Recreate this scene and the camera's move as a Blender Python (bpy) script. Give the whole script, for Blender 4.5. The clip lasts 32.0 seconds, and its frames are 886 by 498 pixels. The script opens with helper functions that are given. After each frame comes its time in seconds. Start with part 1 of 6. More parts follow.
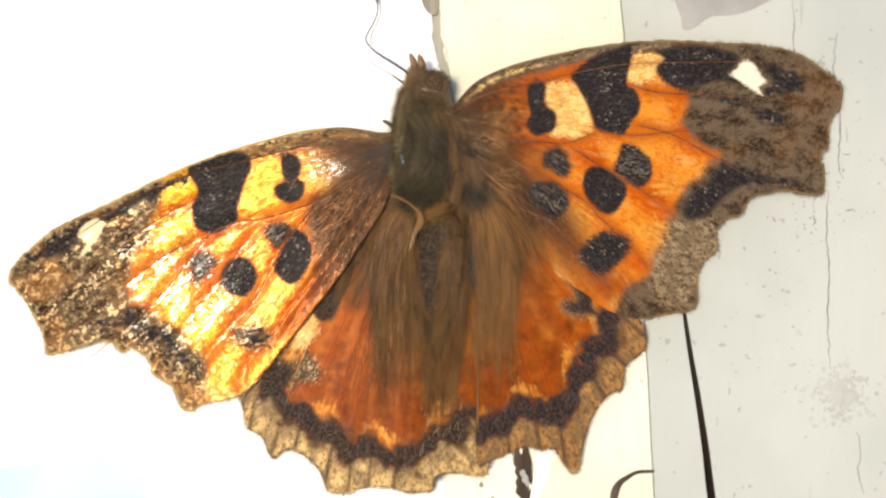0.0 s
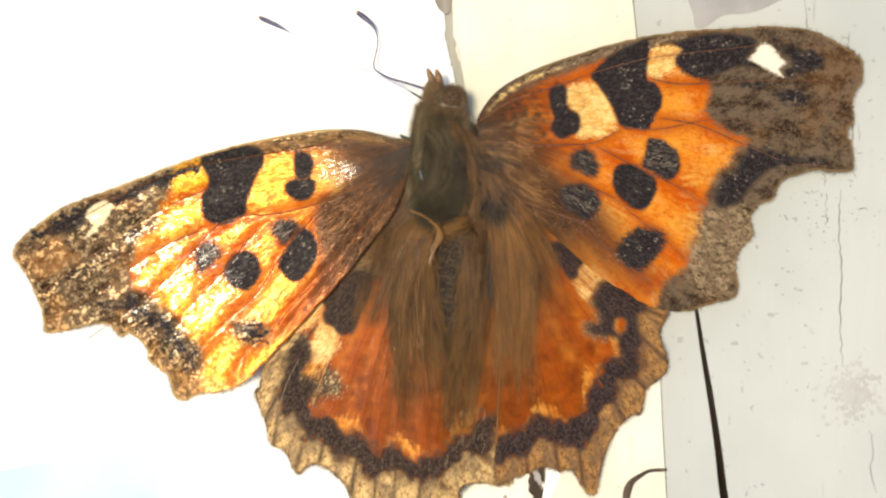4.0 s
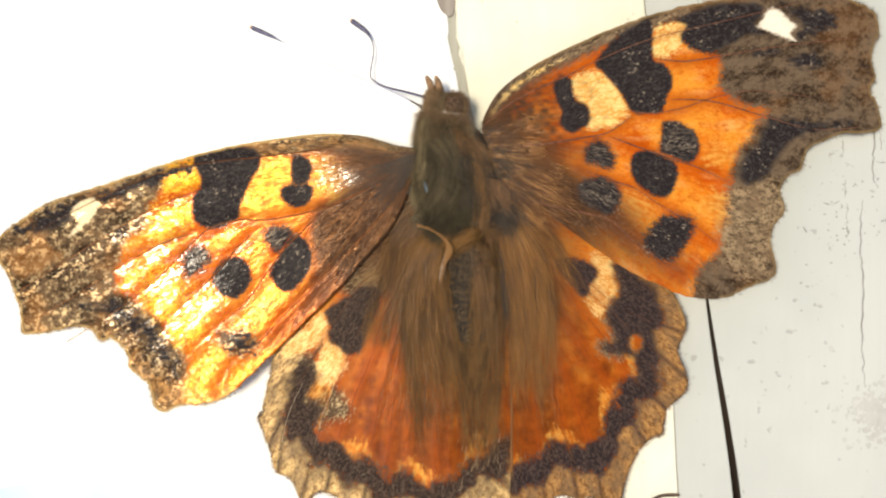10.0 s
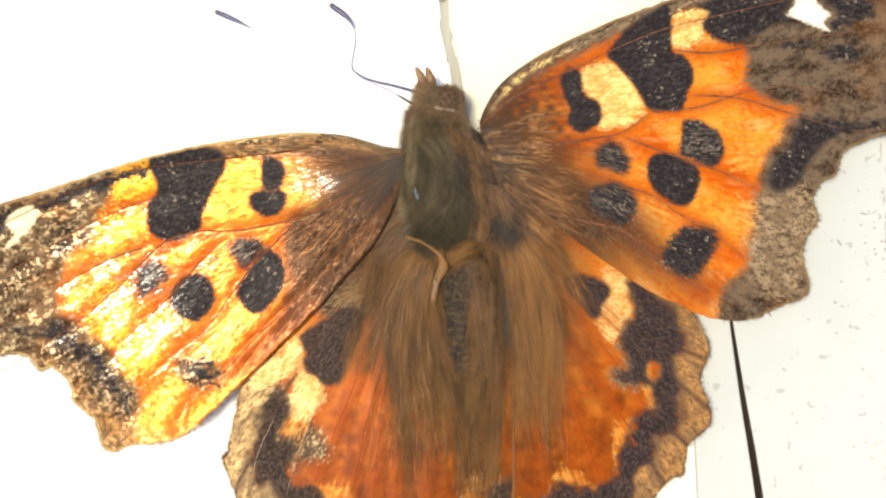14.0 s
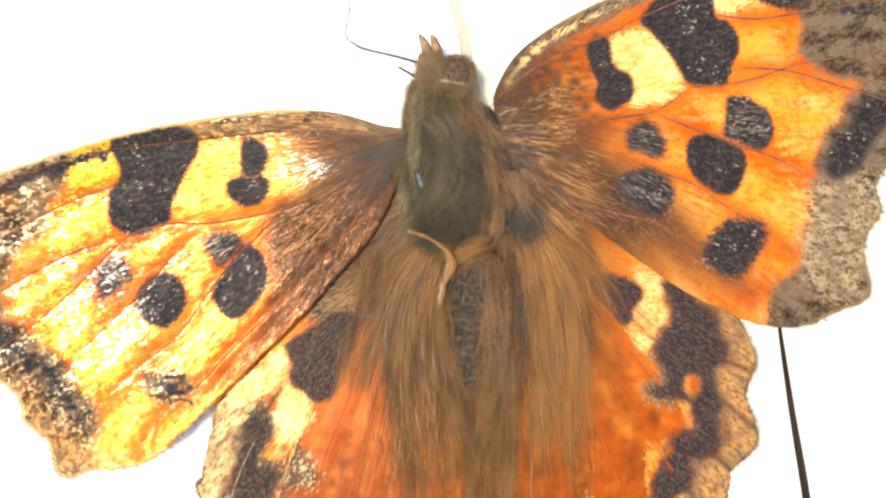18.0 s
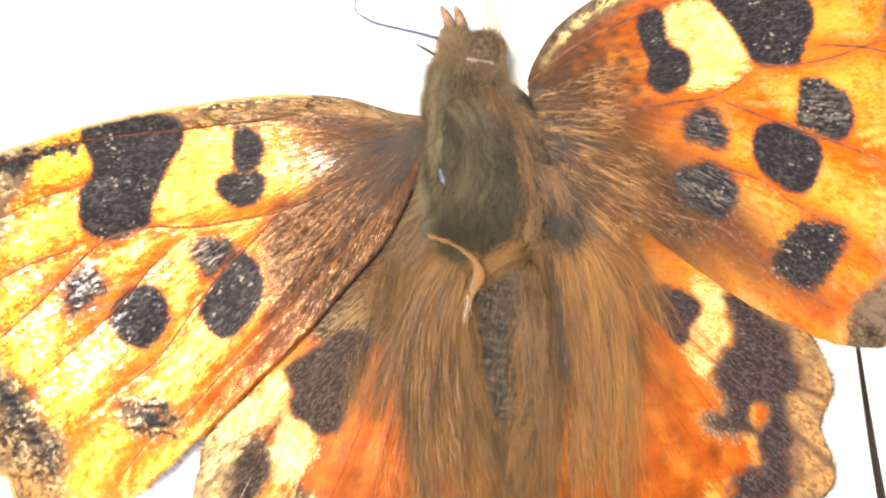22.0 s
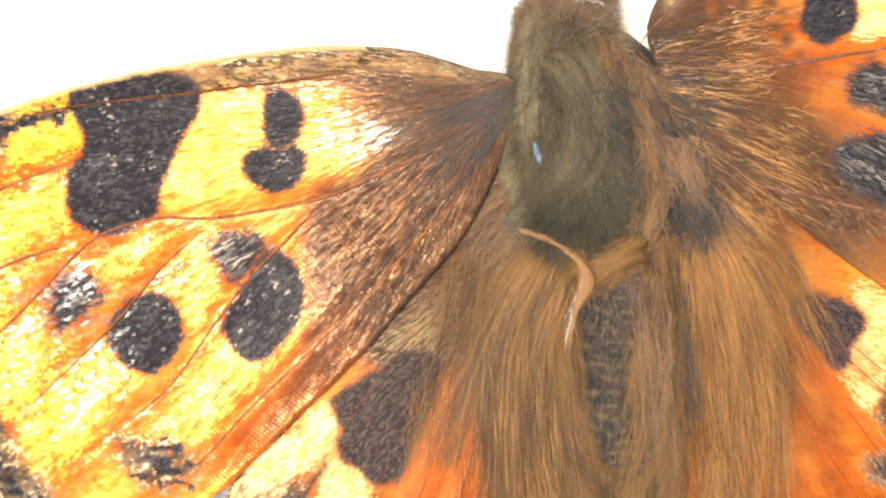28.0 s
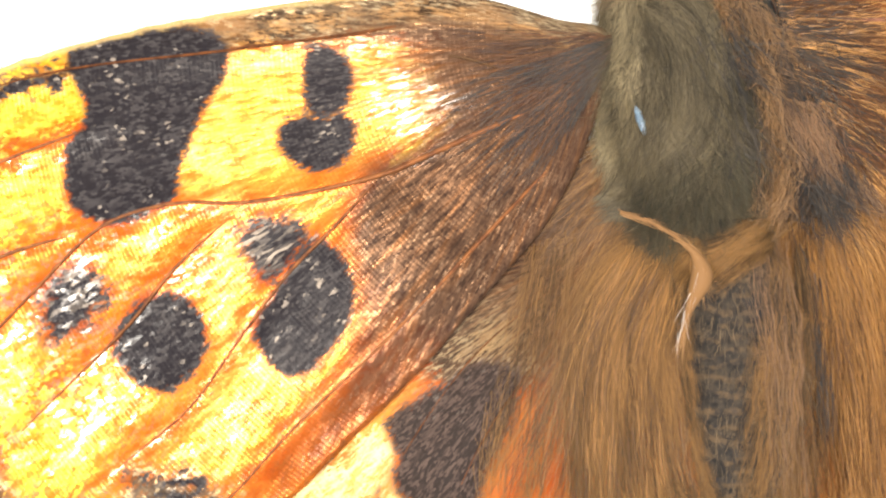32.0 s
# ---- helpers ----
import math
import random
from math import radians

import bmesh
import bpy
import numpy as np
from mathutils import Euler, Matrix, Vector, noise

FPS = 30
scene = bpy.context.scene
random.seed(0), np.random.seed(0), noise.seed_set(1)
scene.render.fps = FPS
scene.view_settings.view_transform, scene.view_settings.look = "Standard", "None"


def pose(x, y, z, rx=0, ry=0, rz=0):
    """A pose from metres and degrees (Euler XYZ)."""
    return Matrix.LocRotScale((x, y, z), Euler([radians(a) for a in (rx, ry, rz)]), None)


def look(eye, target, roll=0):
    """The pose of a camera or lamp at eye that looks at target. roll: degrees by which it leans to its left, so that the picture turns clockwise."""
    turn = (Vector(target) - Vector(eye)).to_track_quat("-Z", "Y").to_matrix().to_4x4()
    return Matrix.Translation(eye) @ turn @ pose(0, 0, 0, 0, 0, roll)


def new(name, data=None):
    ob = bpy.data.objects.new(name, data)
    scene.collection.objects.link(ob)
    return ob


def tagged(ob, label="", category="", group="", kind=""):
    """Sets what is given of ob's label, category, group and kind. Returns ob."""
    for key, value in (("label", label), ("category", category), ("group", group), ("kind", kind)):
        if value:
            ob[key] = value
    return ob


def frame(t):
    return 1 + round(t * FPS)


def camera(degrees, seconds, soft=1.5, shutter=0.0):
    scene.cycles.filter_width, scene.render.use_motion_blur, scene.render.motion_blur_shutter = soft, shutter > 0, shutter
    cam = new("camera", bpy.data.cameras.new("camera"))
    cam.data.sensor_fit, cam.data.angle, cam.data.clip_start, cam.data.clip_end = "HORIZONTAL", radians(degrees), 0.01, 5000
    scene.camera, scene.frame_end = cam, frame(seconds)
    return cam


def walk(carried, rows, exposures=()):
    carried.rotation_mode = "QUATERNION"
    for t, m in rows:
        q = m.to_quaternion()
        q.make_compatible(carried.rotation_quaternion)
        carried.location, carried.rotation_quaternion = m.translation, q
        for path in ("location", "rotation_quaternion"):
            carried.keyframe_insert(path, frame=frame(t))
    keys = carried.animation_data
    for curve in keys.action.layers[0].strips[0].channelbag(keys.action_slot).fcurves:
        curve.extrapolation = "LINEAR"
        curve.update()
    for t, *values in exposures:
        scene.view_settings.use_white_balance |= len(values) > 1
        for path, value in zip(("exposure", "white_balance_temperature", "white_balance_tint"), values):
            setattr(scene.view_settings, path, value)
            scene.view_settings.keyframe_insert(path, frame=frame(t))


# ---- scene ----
from mathutils import geometry

MM = 0.001
cam = camera(50, 32.0, soft=2.4)
# seconds, place in millimetres, turn in degrees
PATH = [
    (0, 1.18, 0.20, 70.49, -0.13, 0.10, 0.35),
    (0.5, 0.71, 0.88, 70.49, -0.13, 0.10, 0.35),
    (1, 0.79, 0.84, 70.49, -0.13, 0.10, 0.35),
    (1.5, 0.65, 0.40, 70.49, -0.13, 0.10, 0.35),
    (2, -0.34, 0.08, 70.49, -0.13, 0.10, 0.35),
    (2.2, -0.55, 0.06, 70.49, -0.13, 0.10, 0.35),
    (2.4, 0.40, 0.05, 70.49, -0.13, 0.10, 0.35),
    (2.6, 0.35, 0.06, 70.49, -0.13, 0.10, 0.35),
    (3, 0.33, 0.14, 70.49, -0.13, 0.10, 0.35),
    (3.5, 0.25, 0.07, 70.49, -0.13, 0.10, 0.35),
    (5.5, 0.30, 0.21, 70.49, -0.13, 0.10, 0.35),
    (6, 0.33, 0.24, 70.49, -0.27, 0.26, 0.35),
    (6.5, 0.32, 0.30, 70.54, -0.38, 0.46, 0.47),
    (7, 0.26, 0.35, 70.62, -0.45, 0.64, 0.62),
    (7.5, 0.23, 0.38, 70.65, -0.40, 0.59, 0.70),
    (8, 0.21, 0.36, 70.51, -0.27, 0.49, 0.67),
    (8.5, 0.24, 0.27, 70.03, -0.11, 0.49, 0.63),
    (9, 0.29, 0.13, 69.22, 0.05, 0.56, 0.59),
    (9.5, 0.33, -0.02, 68.25, 0.40, 0.52, 0.57),
    (10, 0.30, -0.16, 67.28, 0.82, 0.27, 0.56),
    (10.5, 0.19, -0.28, 66.31, 1.17, -0.02, 0.55),
    (11, 0.01, -0.35, 65.33, 1.41, -0.22, 0.55),
    (11.5, -0.22, -0.37, 64.33, 1.52, -0.44, 0.56),
    (12, -0.41, -0.33, 63.31, 1.54, -0.65, 0.56),
    (12.5, -0.57, -0.24, 62.29, 1.56, -0.86, 0.56),
    (13, -0.72, -0.11, 61.28, 1.57, -1.02, 0.54),
    (13.5, -0.84, 0.05, 60.27, 1.56, -1.21, 0.51),
    (14, -0.96, 0.21, 59.30, 1.48, -1.43, 0.53),
    (14.5, -1.07, 0.35, 58.32, 1.31, -1.52, 0.56),
    (16.5, -1.11, 0.52, 54.43, 0.99, -1.27, 0.64),
    (17, -1.15, 0.53, 53.52, 1.02, -1.35, 0.63),
    (17.5, -1.19, 0.54, 52.59, 1.07, -1.43, 0.61),
    (18, -1.23, 0.56, 51.68, 1.03, -1.51, 0.60),
    (18.5, -1.26, 0.55, 50.76, 0.88, -1.49, 0.61),
    (19, -1.30, 0.53, 49.88, 0.73, -1.33, 0.60),
    (19.5, -1.32, 0.56, 48.97, 0.82, -1.24, 0.59),
    (20, -1.36, 0.66, 48.08, 1.14, -1.31, 0.61),
    (20.5, -1.45, 0.75, 47.19, 1.27, -1.31, 0.61),
    (21, -1.56, 0.82, 46.33, 1.23, -1.18, 0.60),
    (21.5, -1.67, 0.91, 45.45, 1.13, -1.02, 0.59),
    (22, -1.80, 1.03, 44.61, 1.01, -0.99, 0.59),
    (22.5, -1.98, 1.19, 43.80, 0.90, -0.96, 0.61),
    (23, -2.20, 1.32, 42.99, 0.74, -0.87, 0.60),
    (23.5, -2.43, 1.42, 42.17, 0.41, -0.78, 0.60),
    (24, -2.66, 1.50, 41.37, 0.09, -0.63, 0.55),
    (24.5, -2.88, 1.61, 40.56, 0.02, -0.50, 0.53),
    (25, -3.07, 1.75, 39.74, 0.17, -0.39, 0.52),
    (25.5, -3.20, 1.87, 38.90, 0.33, -0.30, 0.49),
    (27.5, -3.94, 1.84, 35.84, -0.30, -0.03, 0.65),
    (28, -4.26, 1.84, 35.14, -0.32, -0.07, 0.62),
    (28.5, -4.57, 1.86, 34.42, -0.15, -0.21, 0.58),
    (29, -4.87, 1.82, 33.72, -0.09, -0.27, 0.53),
    (29.5, -5.14, 1.72, 33.00, -0.09, -0.37, 0.48),
    (30, -5.40, 1.56, 32.30, -0.17, -0.51, 0.46),
    (30.5, -5.74, 1.35, 31.60, -0.32, -0.49, 0.42),
    (31, -6.10, 1.19, 30.92, -0.28, -0.50, 0.40),
    (31.5, -6.42, 1.13, 30.24, 0.09, -0.56, 0.36),
    (32, -6.73, 1.09, 29.54, 0.56, -0.66, 0.34),
]
STOPS = [(0, 0.42), (9, 0.42), (11, 0.54), (13, 0.7), (17, 1.15), (19, 1.38), (23, 1.53), (28, 1.56), (32, 1.45)]
EXPOSURE = [(t, stops, 7600 - 900 * min(1, max(0, (t - 9) / 18)), 10) for t, stops in STOPS]
walk(cam, [(t, pose(x * MM, y * MM, z * MM, rx, ry, rz)) for t, x, y, z, rx, ry, rz in PATH], EXPOSURE)

# ---- daylight: high sun from the upper left, clear sky ----
SUN_DIR = Vector((-0.22, -0.05, 0.97)).normalized()
world = bpy.data.worlds.new("sky")
scene.world = world
world.use_nodes = True
wn = world.node_tree.nodes
sky = wn.new("ShaderNodeTexSky")
sky.sky_type, sky.sun_disc = "NISHITA", False
sky.sun_elevation = math.asin(SUN_DIR.z)
sky.sun_rotation = math.atan2(SUN_DIR.x, SUN_DIR.y)
world.node_tree.links.new(sky.outputs[0], wn["Background"].inputs[0])
wn["Background"].inputs[1].default_value = 0.15
sun = new("sun", bpy.data.lights.new("sun", "SUN"))
sun.data.energy, sun.data.angle, sun.data.color = 3.0, radians(11.0), (1.0, 0.955, 0.87)
sun.matrix_world = look(SUN_DIR * 2, (0, 0, 0))


# ---- materials ----
class Mat:
    """Small wrapper round one node material."""

    def __init__(self, name):
        self.m = bpy.data.materials.new(name)
        self.m.use_nodes = True
        self.t = self.m.node_tree
        self.b = self.t.nodes["Principled BSDF"]

    def node(self, kind):
        return self.t.nodes.new(kind)

    def put(self, socket, value):
        if isinstance(value, bpy.types.NodeSocket):
            self.t.links.new(value, socket)
        elif socket.type == "RGBA" and not isinstance(value, float):
            socket.default_value = (*value, 1)
        else:
            socket.default_value = value

    def math(self, op, a, b=0.0, c=0.0):
        n = self.node("ShaderNodeMath")
        n.operation = op
        for s, v in zip(n.inputs, (a, b, c)):
            self.put(s, v)
        return n.outputs[0]

    def mix(self, f, a, b, blend="MIX"):
        n = self.node("ShaderNodeMix")
        n.data_type, n.blend_type = "RGBA", blend
        self.put(n.inputs[0], f), self.put(n.inputs[6], a), self.put(n.inputs[7], b)
        return n.outputs[2]

    def ramp(self, v, lo, hi, a=0.0, b=1.0):
        n = self.node("ShaderNodeMapRange")
        n.interpolation_type = "SMOOTHSTEP"
        for s, x in zip(n.inputs, (v, lo, hi, a, b)):
            self.put(s, x)
        return n.outputs[0]

    def attr(self, name, out=2):
        n = self.node("ShaderNodeAttribute")
        n.attribute_name = name
        return n.outputs[out]

    def where(self):
        return self.node("ShaderNodeTexCoord").outputs["Object"]

    def scaled(self, v, s):
        n = self.node("ShaderNodeVectorMath")
        n.operation = "MULTIPLY"
        self.put(n.inputs[0], v)
        n.inputs[1].default_value = s
        return n.outputs[0]

    def noise(self, v, scale, detail=3.0, rough=0.55, out=0):
        n = self.node("ShaderNodeTexNoise")
        self.put(n.inputs["Vector"], v)
        n.inputs["Scale"].default_value, n.inputs["Detail"].default_value, n.inputs["Roughness"].default_value = scale, detail, rough
        return n.outputs[out]

    def cells(self, v, scale, out=0):
        n = self.node("ShaderNodeTexVoronoi")
        self.put(n.inputs["Vector"], v)
        n.inputs["Scale"].default_value = scale
        return n.outputs[out]

    def bump(self, h, strength, dist):
        n = self.node("ShaderNodeBump")
        n.inputs["Strength"].default_value, n.inputs["Distance"].default_value = strength, dist
        self.put(n.inputs["Height"], h)
        self.t.links.new(n.outputs[0], self.b.inputs["Normal"])

    def done(self, color, rough, spec=0.5, **more):
        self.put(self.b.inputs["Base Color"], color)
        self.put(self.b.inputs["Roughness"], rough)
        self.put(self.b.inputs["Specular IOR Level"], spec)
        for k, v in more.items():
            self.put(self.b.inputs[k.replace("_", " ")], v)
        return self.m


def wing_material(name, metal=0.2, flash=0.38, gloss0=0.04, gild=0.6, ink_dark=(0.016, 0.013, 0.013), ink_light=(0.046, 0.038, 0.033), warm=0.0, ash=(0.155, 0.094, 0.046), gilt_color=(0.54, 0.39, 0.20), matt=0.0, cream_tone=((0.60, 0.18, 0.008), (0.73, 0.39, 0.038)), fringe=0.8, jag=0.9, rust=0.15, speckle=1.0, tan_tone=((0.13, 0.056, 0.019), (0.37, 0.185, 0.062)), white_tone=(0.80, 0.72, 0.58), peach=0.0, blur=0.14):
    """Scaled wing: ink, cream and tan fields are signed distances in millimetres, edged by the scales' own grain."""
    k = Mat(name)
    flow, obj = k.attr("flow", 1), k.where()
    cell = k.node("ShaderNodeTexVoronoi")
    k.put(cell.inputs["Vector"], k.scaled(flow, (6.5, 13.0, 1)))
    cell.inputs["Scale"].default_value = 1.0
    parts = k.node("ShaderNodeSeparateColor")
    k.put(parts.inputs[0], cell.outputs[1])
    one, two = parts.outputs[0], parts.outputs[1]
    clump = k.noise(k.scaled(flow, (1.6, 4.2, 1)), 1.0, 3.0)
    patchy = k.noise(obj, 900.0, 4.0)
    wide = k.noise(obj, 240.0, 3.0)
    edge = k.math("ADD", k.math("MULTIPLY", k.math("SUBTRACT", one, 0.5), 0.24), k.math("MULTIPLY", k.math("SUBTRACT", clump, 0.5), 0.6))

    def mask(field, soft, gain=1.0):
        return k.ramp(k.math("ADD", k.attr(field), k.math("MULTIPLY", edge, gain)), -soft, soft)

    streak = k.noise(k.scaled(flow, (0.45, 2.2, 1)), 1.0, 4.0)
    ridge = k.ramp(k.noise(k.scaled(flow, (0.5, 3.4, 1)), 1.0, 2.0), 0.36, 0.58, 0.15, 1.2)
    orange = k.mix(k.ramp(k.math("ADD", k.math("MULTIPLY", patchy, 0.5), k.math("MULTIPLY", streak, 0.5)), 0.38, 0.62), (0.45, 0.070, 0.004), (0.64, 0.172, 0.013))
    orange = k.mix(k.ramp(k.math("ADD", wide, k.math("MULTIPLY", one, 0.12)), 0.44 - warm, 0.64 - warm), orange, (0.70, 0.25, 0.028))
    orange = k.mix(k.ramp(clump, 0.54, 0.74, 0.0, 0.55), orange, (0.68, 0.29, 0.055))
    orange = k.mix(k.math("MULTIPLY", k.ramp(k.noise(k.scaled(flow, (0.30, 1.1, 1)), 1.0, 4.0), 0.50, 0.66, 0.0, peach), k.ramp(one, 0.1, 0.7, 0.5, 1.0)), orange, (0.70, 0.35, 0.11))
    orange = k.mix(k.ramp(clump, 0.30, 0.46, 0.5, 0.0), orange, (0.34, 0.046, 0.003))
    rib = k.math("ADD", k.attr("rib"), k.math("MULTIPLY", edge, 0.9))
    orange = k.mix(k.ramp(rib, 0.25, 1.2, 0.55, 0.0), orange, (0.42, 0.058, 0.003))
    deep = k.mix(k.ramp(patchy, 0.3, 0.7), (0.13, 0.024, 0.003), (0.26, 0.055, 0.005))
    col = k.mix(k.attr("deep"), orange, deep)
    cream = k.mix(k.ramp(k.math("ADD", k.math("MULTIPLY_ADD", clump, 0.5, k.math("MULTIPLY", patchy, 0.5)), k.math("MULTIPLY", one, 0.2)), 0.46, 0.72), *cream_tone)
    blot = k.noise(k.scaled(flow, (0.5, 1.5, 1)), 1.0, 3.0)
    brown = k.mix(k.ramp(k.math("ADD", k.math("MULTIPLY_ADD", blot, 0.65, k.math("MULTIPLY_ADD", streak, 0.3, k.math("MULTIPLY", clump, 0.15))), k.math("MULTIPLY", one, 0.14)), 0.46, 0.76), (0.024, 0.014, 0.008), ash)
    # golden flecks in the brown, which also stand in for its glitter
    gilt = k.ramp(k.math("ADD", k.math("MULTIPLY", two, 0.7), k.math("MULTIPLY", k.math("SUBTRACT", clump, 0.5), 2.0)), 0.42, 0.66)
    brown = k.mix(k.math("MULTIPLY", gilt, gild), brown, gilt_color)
    brown = k.mix(k.math("MULTIPLY", k.ramp(k.math("ADD", wide, k.math("MULTIPLY", clump, 0.25)), 0.58, 0.74), rust), brown, (0.40, 0.15, 0.03))
    col = k.mix(mask("brown", 0.35, 1.6), col, brown)
    tan = k.mix(k.ramp(k.math("ADD", clump, k.math("MULTIPLY", one, 0.3)), 0.42, 0.80), *tan_tone)
    tan = k.mix(k.math("MULTIPLY", k.ramp(k.math("MULTIPLY_ADD", patchy, 0.4, k.math("MULTIPLY", blot, 0.6)), 0.44, 0.58), 0.62), tan, (0.115, 0.072, 0.040))
    col = k.mix(mask("tan", 0.3, 1.2), col, tan)
    col = k.mix(k.math("MULTIPLY", mask("lune", blur + 0.1, 1.2), 0.85), col, k.mix(k.ramp(clump, 0.35, 0.65), (0.50, 0.135, 0.013), (0.66, 0.30, 0.055)))
    col = k.mix(mask("cream", blur + 0.04, 1.3), col, cream)
    bare = k.math("SUBTRACT", 1.0, k.math("MAXIMUM", mask("brown", 0.35, 1.6), mask("tan", 0.3, 1.2)))
    col = k.mix(k.math("MULTIPLY", bare, k.ramp(k.math("ADD", k.attr("rib"), k.math("MULTIPLY", edge, 0.5)), 0.05, 0.5, 0.75, 0.0)), col, k.mix(0.6, col, (0.30, 0.050, 0.004)))
    dusk = k.mix(k.ramp(k.math("ADD", clump, k.math("MULTIPLY", one, 0.3)), 0.42, 0.8), (0.030, 0.016, 0.010), (0.074, 0.038, 0.020))
    dusk = k.mix(k.ramp(streak, 0.48, 0.66, 0.0, 0.3), dusk, (0.17, 0.062, 0.016))
    # pale specks on the dusky base: its sparkle put into the colour
    dusk = k.mix(k.math("MULTIPLY", k.ramp(two, 0.78, 0.95), k.ramp(patchy, 0.44, 0.60, 0.03, 0.40)), dusk, (0.24, 0.14, 0.075))
    col = k.mix(k.ramp(k.math("ADD", k.attr("basal"), k.math("MULTIPLY", edge, 0.5)), 0.0, 1.0), col, dusk)
    black = k.mix(k.ramp(k.math("MULTIPLY_ADD", one, 0.5, k.math("MULTIPLY", clump, 0.6)), 0.45, 0.85), ink_dark, ink_light)
    # pale specks and streaks in the ink: painted glints and worn scales
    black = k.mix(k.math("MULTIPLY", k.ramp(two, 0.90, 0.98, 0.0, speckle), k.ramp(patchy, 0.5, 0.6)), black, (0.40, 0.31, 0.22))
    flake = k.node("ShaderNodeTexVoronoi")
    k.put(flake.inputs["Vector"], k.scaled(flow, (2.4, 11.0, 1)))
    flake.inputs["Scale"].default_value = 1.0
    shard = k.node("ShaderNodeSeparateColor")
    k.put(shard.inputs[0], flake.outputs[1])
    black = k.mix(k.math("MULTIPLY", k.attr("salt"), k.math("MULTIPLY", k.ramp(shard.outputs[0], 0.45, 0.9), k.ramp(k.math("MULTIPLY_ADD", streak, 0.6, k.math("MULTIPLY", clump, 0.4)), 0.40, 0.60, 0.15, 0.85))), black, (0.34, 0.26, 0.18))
    col = k.mix(mask("black", blur, jag), col, black)
    col = k.mix(mask("white", 0.12, 0.6), col, white_tone)
    # golden margin: the pale fringe with its backlit rim painted in
    col = k.mix(k.ramp(k.math("ADD", k.attr("rim_glow"), k.math("MULTIPLY", edge, 0.25)), 0.06, 0.22, fringe, 0.0), col, (0.52, 0.33, 0.12))
    col = k.mix(k.ramp(two, 0.0, 1.0, 0.0, 0.28), col, k.mix(0.35, col, (0.015, 0.008, 0.004)))
    rows = k.node("ShaderNodeTexWave")
    rows.wave_type, rows.bands_direction = "BANDS", "X"
    k.put(rows.inputs["Vector"], k.scaled(flow, (1.0, 0.06, 1)))
    rows.inputs["Scale"].default_value, rows.inputs["Distortion"].default_value = 2.4, 2.5
    rows.inputs["Detail"].default_value, rows.inputs["Detail Scale"].default_value = 2.0, 4.0
    col = k.mix(k.math("MULTIPLY", rows.outputs[1], 0.055), col, k.mix(0.5, col, (0.02, 0.012, 0.006)))
    # every scale leans its own way, so that some flash in the sun
    lean = k.node("ShaderNodeVectorMath")
    lean.operation = "MULTIPLY_ADD"
    k.put(lean.inputs[0], k.mix(0.35, flake.outputs[1], cell.outputs[1]))
    lean.inputs[1].default_value, lean.inputs[2].default_value = (0.16, 0.16, 0.0), (-0.08, -0.08, 0.0)
    tilt = k.node("ShaderNodeVectorMath")
    tilt.operation = "ADD"
    k.put(tilt.inputs[0], k.node("ShaderNodeNewGeometry").outputs["Normal"])
    k.put(tilt.inputs[1], lean.outputs[0])
    unit = k.node("ShaderNodeVectorMath")
    unit.operation = "NORMALIZE"
    k.put(unit.inputs[0], tilt.outputs[0])
    k.put(k.b.inputs["Coat Normal"], unit.outputs[0])
    k.bump(k.math("ADD", k.math("MULTIPLY", rows.outputs[1], 0.2), k.math("MULTIPLY_ADD", one, 0.55, k.math("MULTIPLY", clump, 2.0))), 0.4, 0.000022)
    rough = k.ramp(clump, 0.3, 0.7, 0.20 + matt, 0.30 + matt)
    fleck = mask("brown", 0.35, 1.6)
    ink = k.math("MAXIMUM", mask("black", blur, jag), k.math("MULTIPLY", fleck, k.math("MULTIPLY_ADD", gilt, -0.6, 0.85)))
    ink = k.math("MINIMUM", k.math("ADD", ink, k.math("MULTIPLY", k.attr("basal"), 0.25)), 1.0)
    shine = k.math("MULTIPLY", k.math("MULTIPLY_ADD", ink, -0.93 * metal, metal), k.ramp(k.math("MULTIPLY_ADD", two, 0.14, k.math("MULTIPLY_ADD", clump, 0.5, k.math("MULTIPLY_ADD", streak, 0.28, 0.04))), 0.40, 0.66, 0.1, 2.2))
    gloss = k.math("MULTIPLY", k.math("MULTIPLY_ADD", fleck, -0.5 * gloss0, gloss0), k.math("SUBTRACT", 1.0, k.math("MULTIPLY", k.math("MAXIMUM", mask("black", blur, jag), k.attr("basal")), 0.8)))
    return k.done(col, rough, gloss, Metallic=shine, Coat_Weight=k.math("MULTIPLY", k.ramp(k.math("MULTIPLY_ADD", two, 0.35, k.math("MULTIPLY", clump, 0.75)), 0.46, 0.76, 0.0, flash), k.math("MULTIPLY", k.math("MULTIPLY_ADD", k.math("MAXIMUM", k.math("MAXIMUM", mask("black", blur, jag), k.math("MULTIPLY", fleck, 0.7)), k.math("MULTIPLY", k.attr("basal"), k.math("SUBTRACT", 0.8, k.attr("gleam")))), -0.85, 1.0), k.math("MULTIPLY_ADD", k.math("MULTIPLY", k.attr("gleam"), ridge), 2.4, 0.10))), Coat_Roughness=0.16)


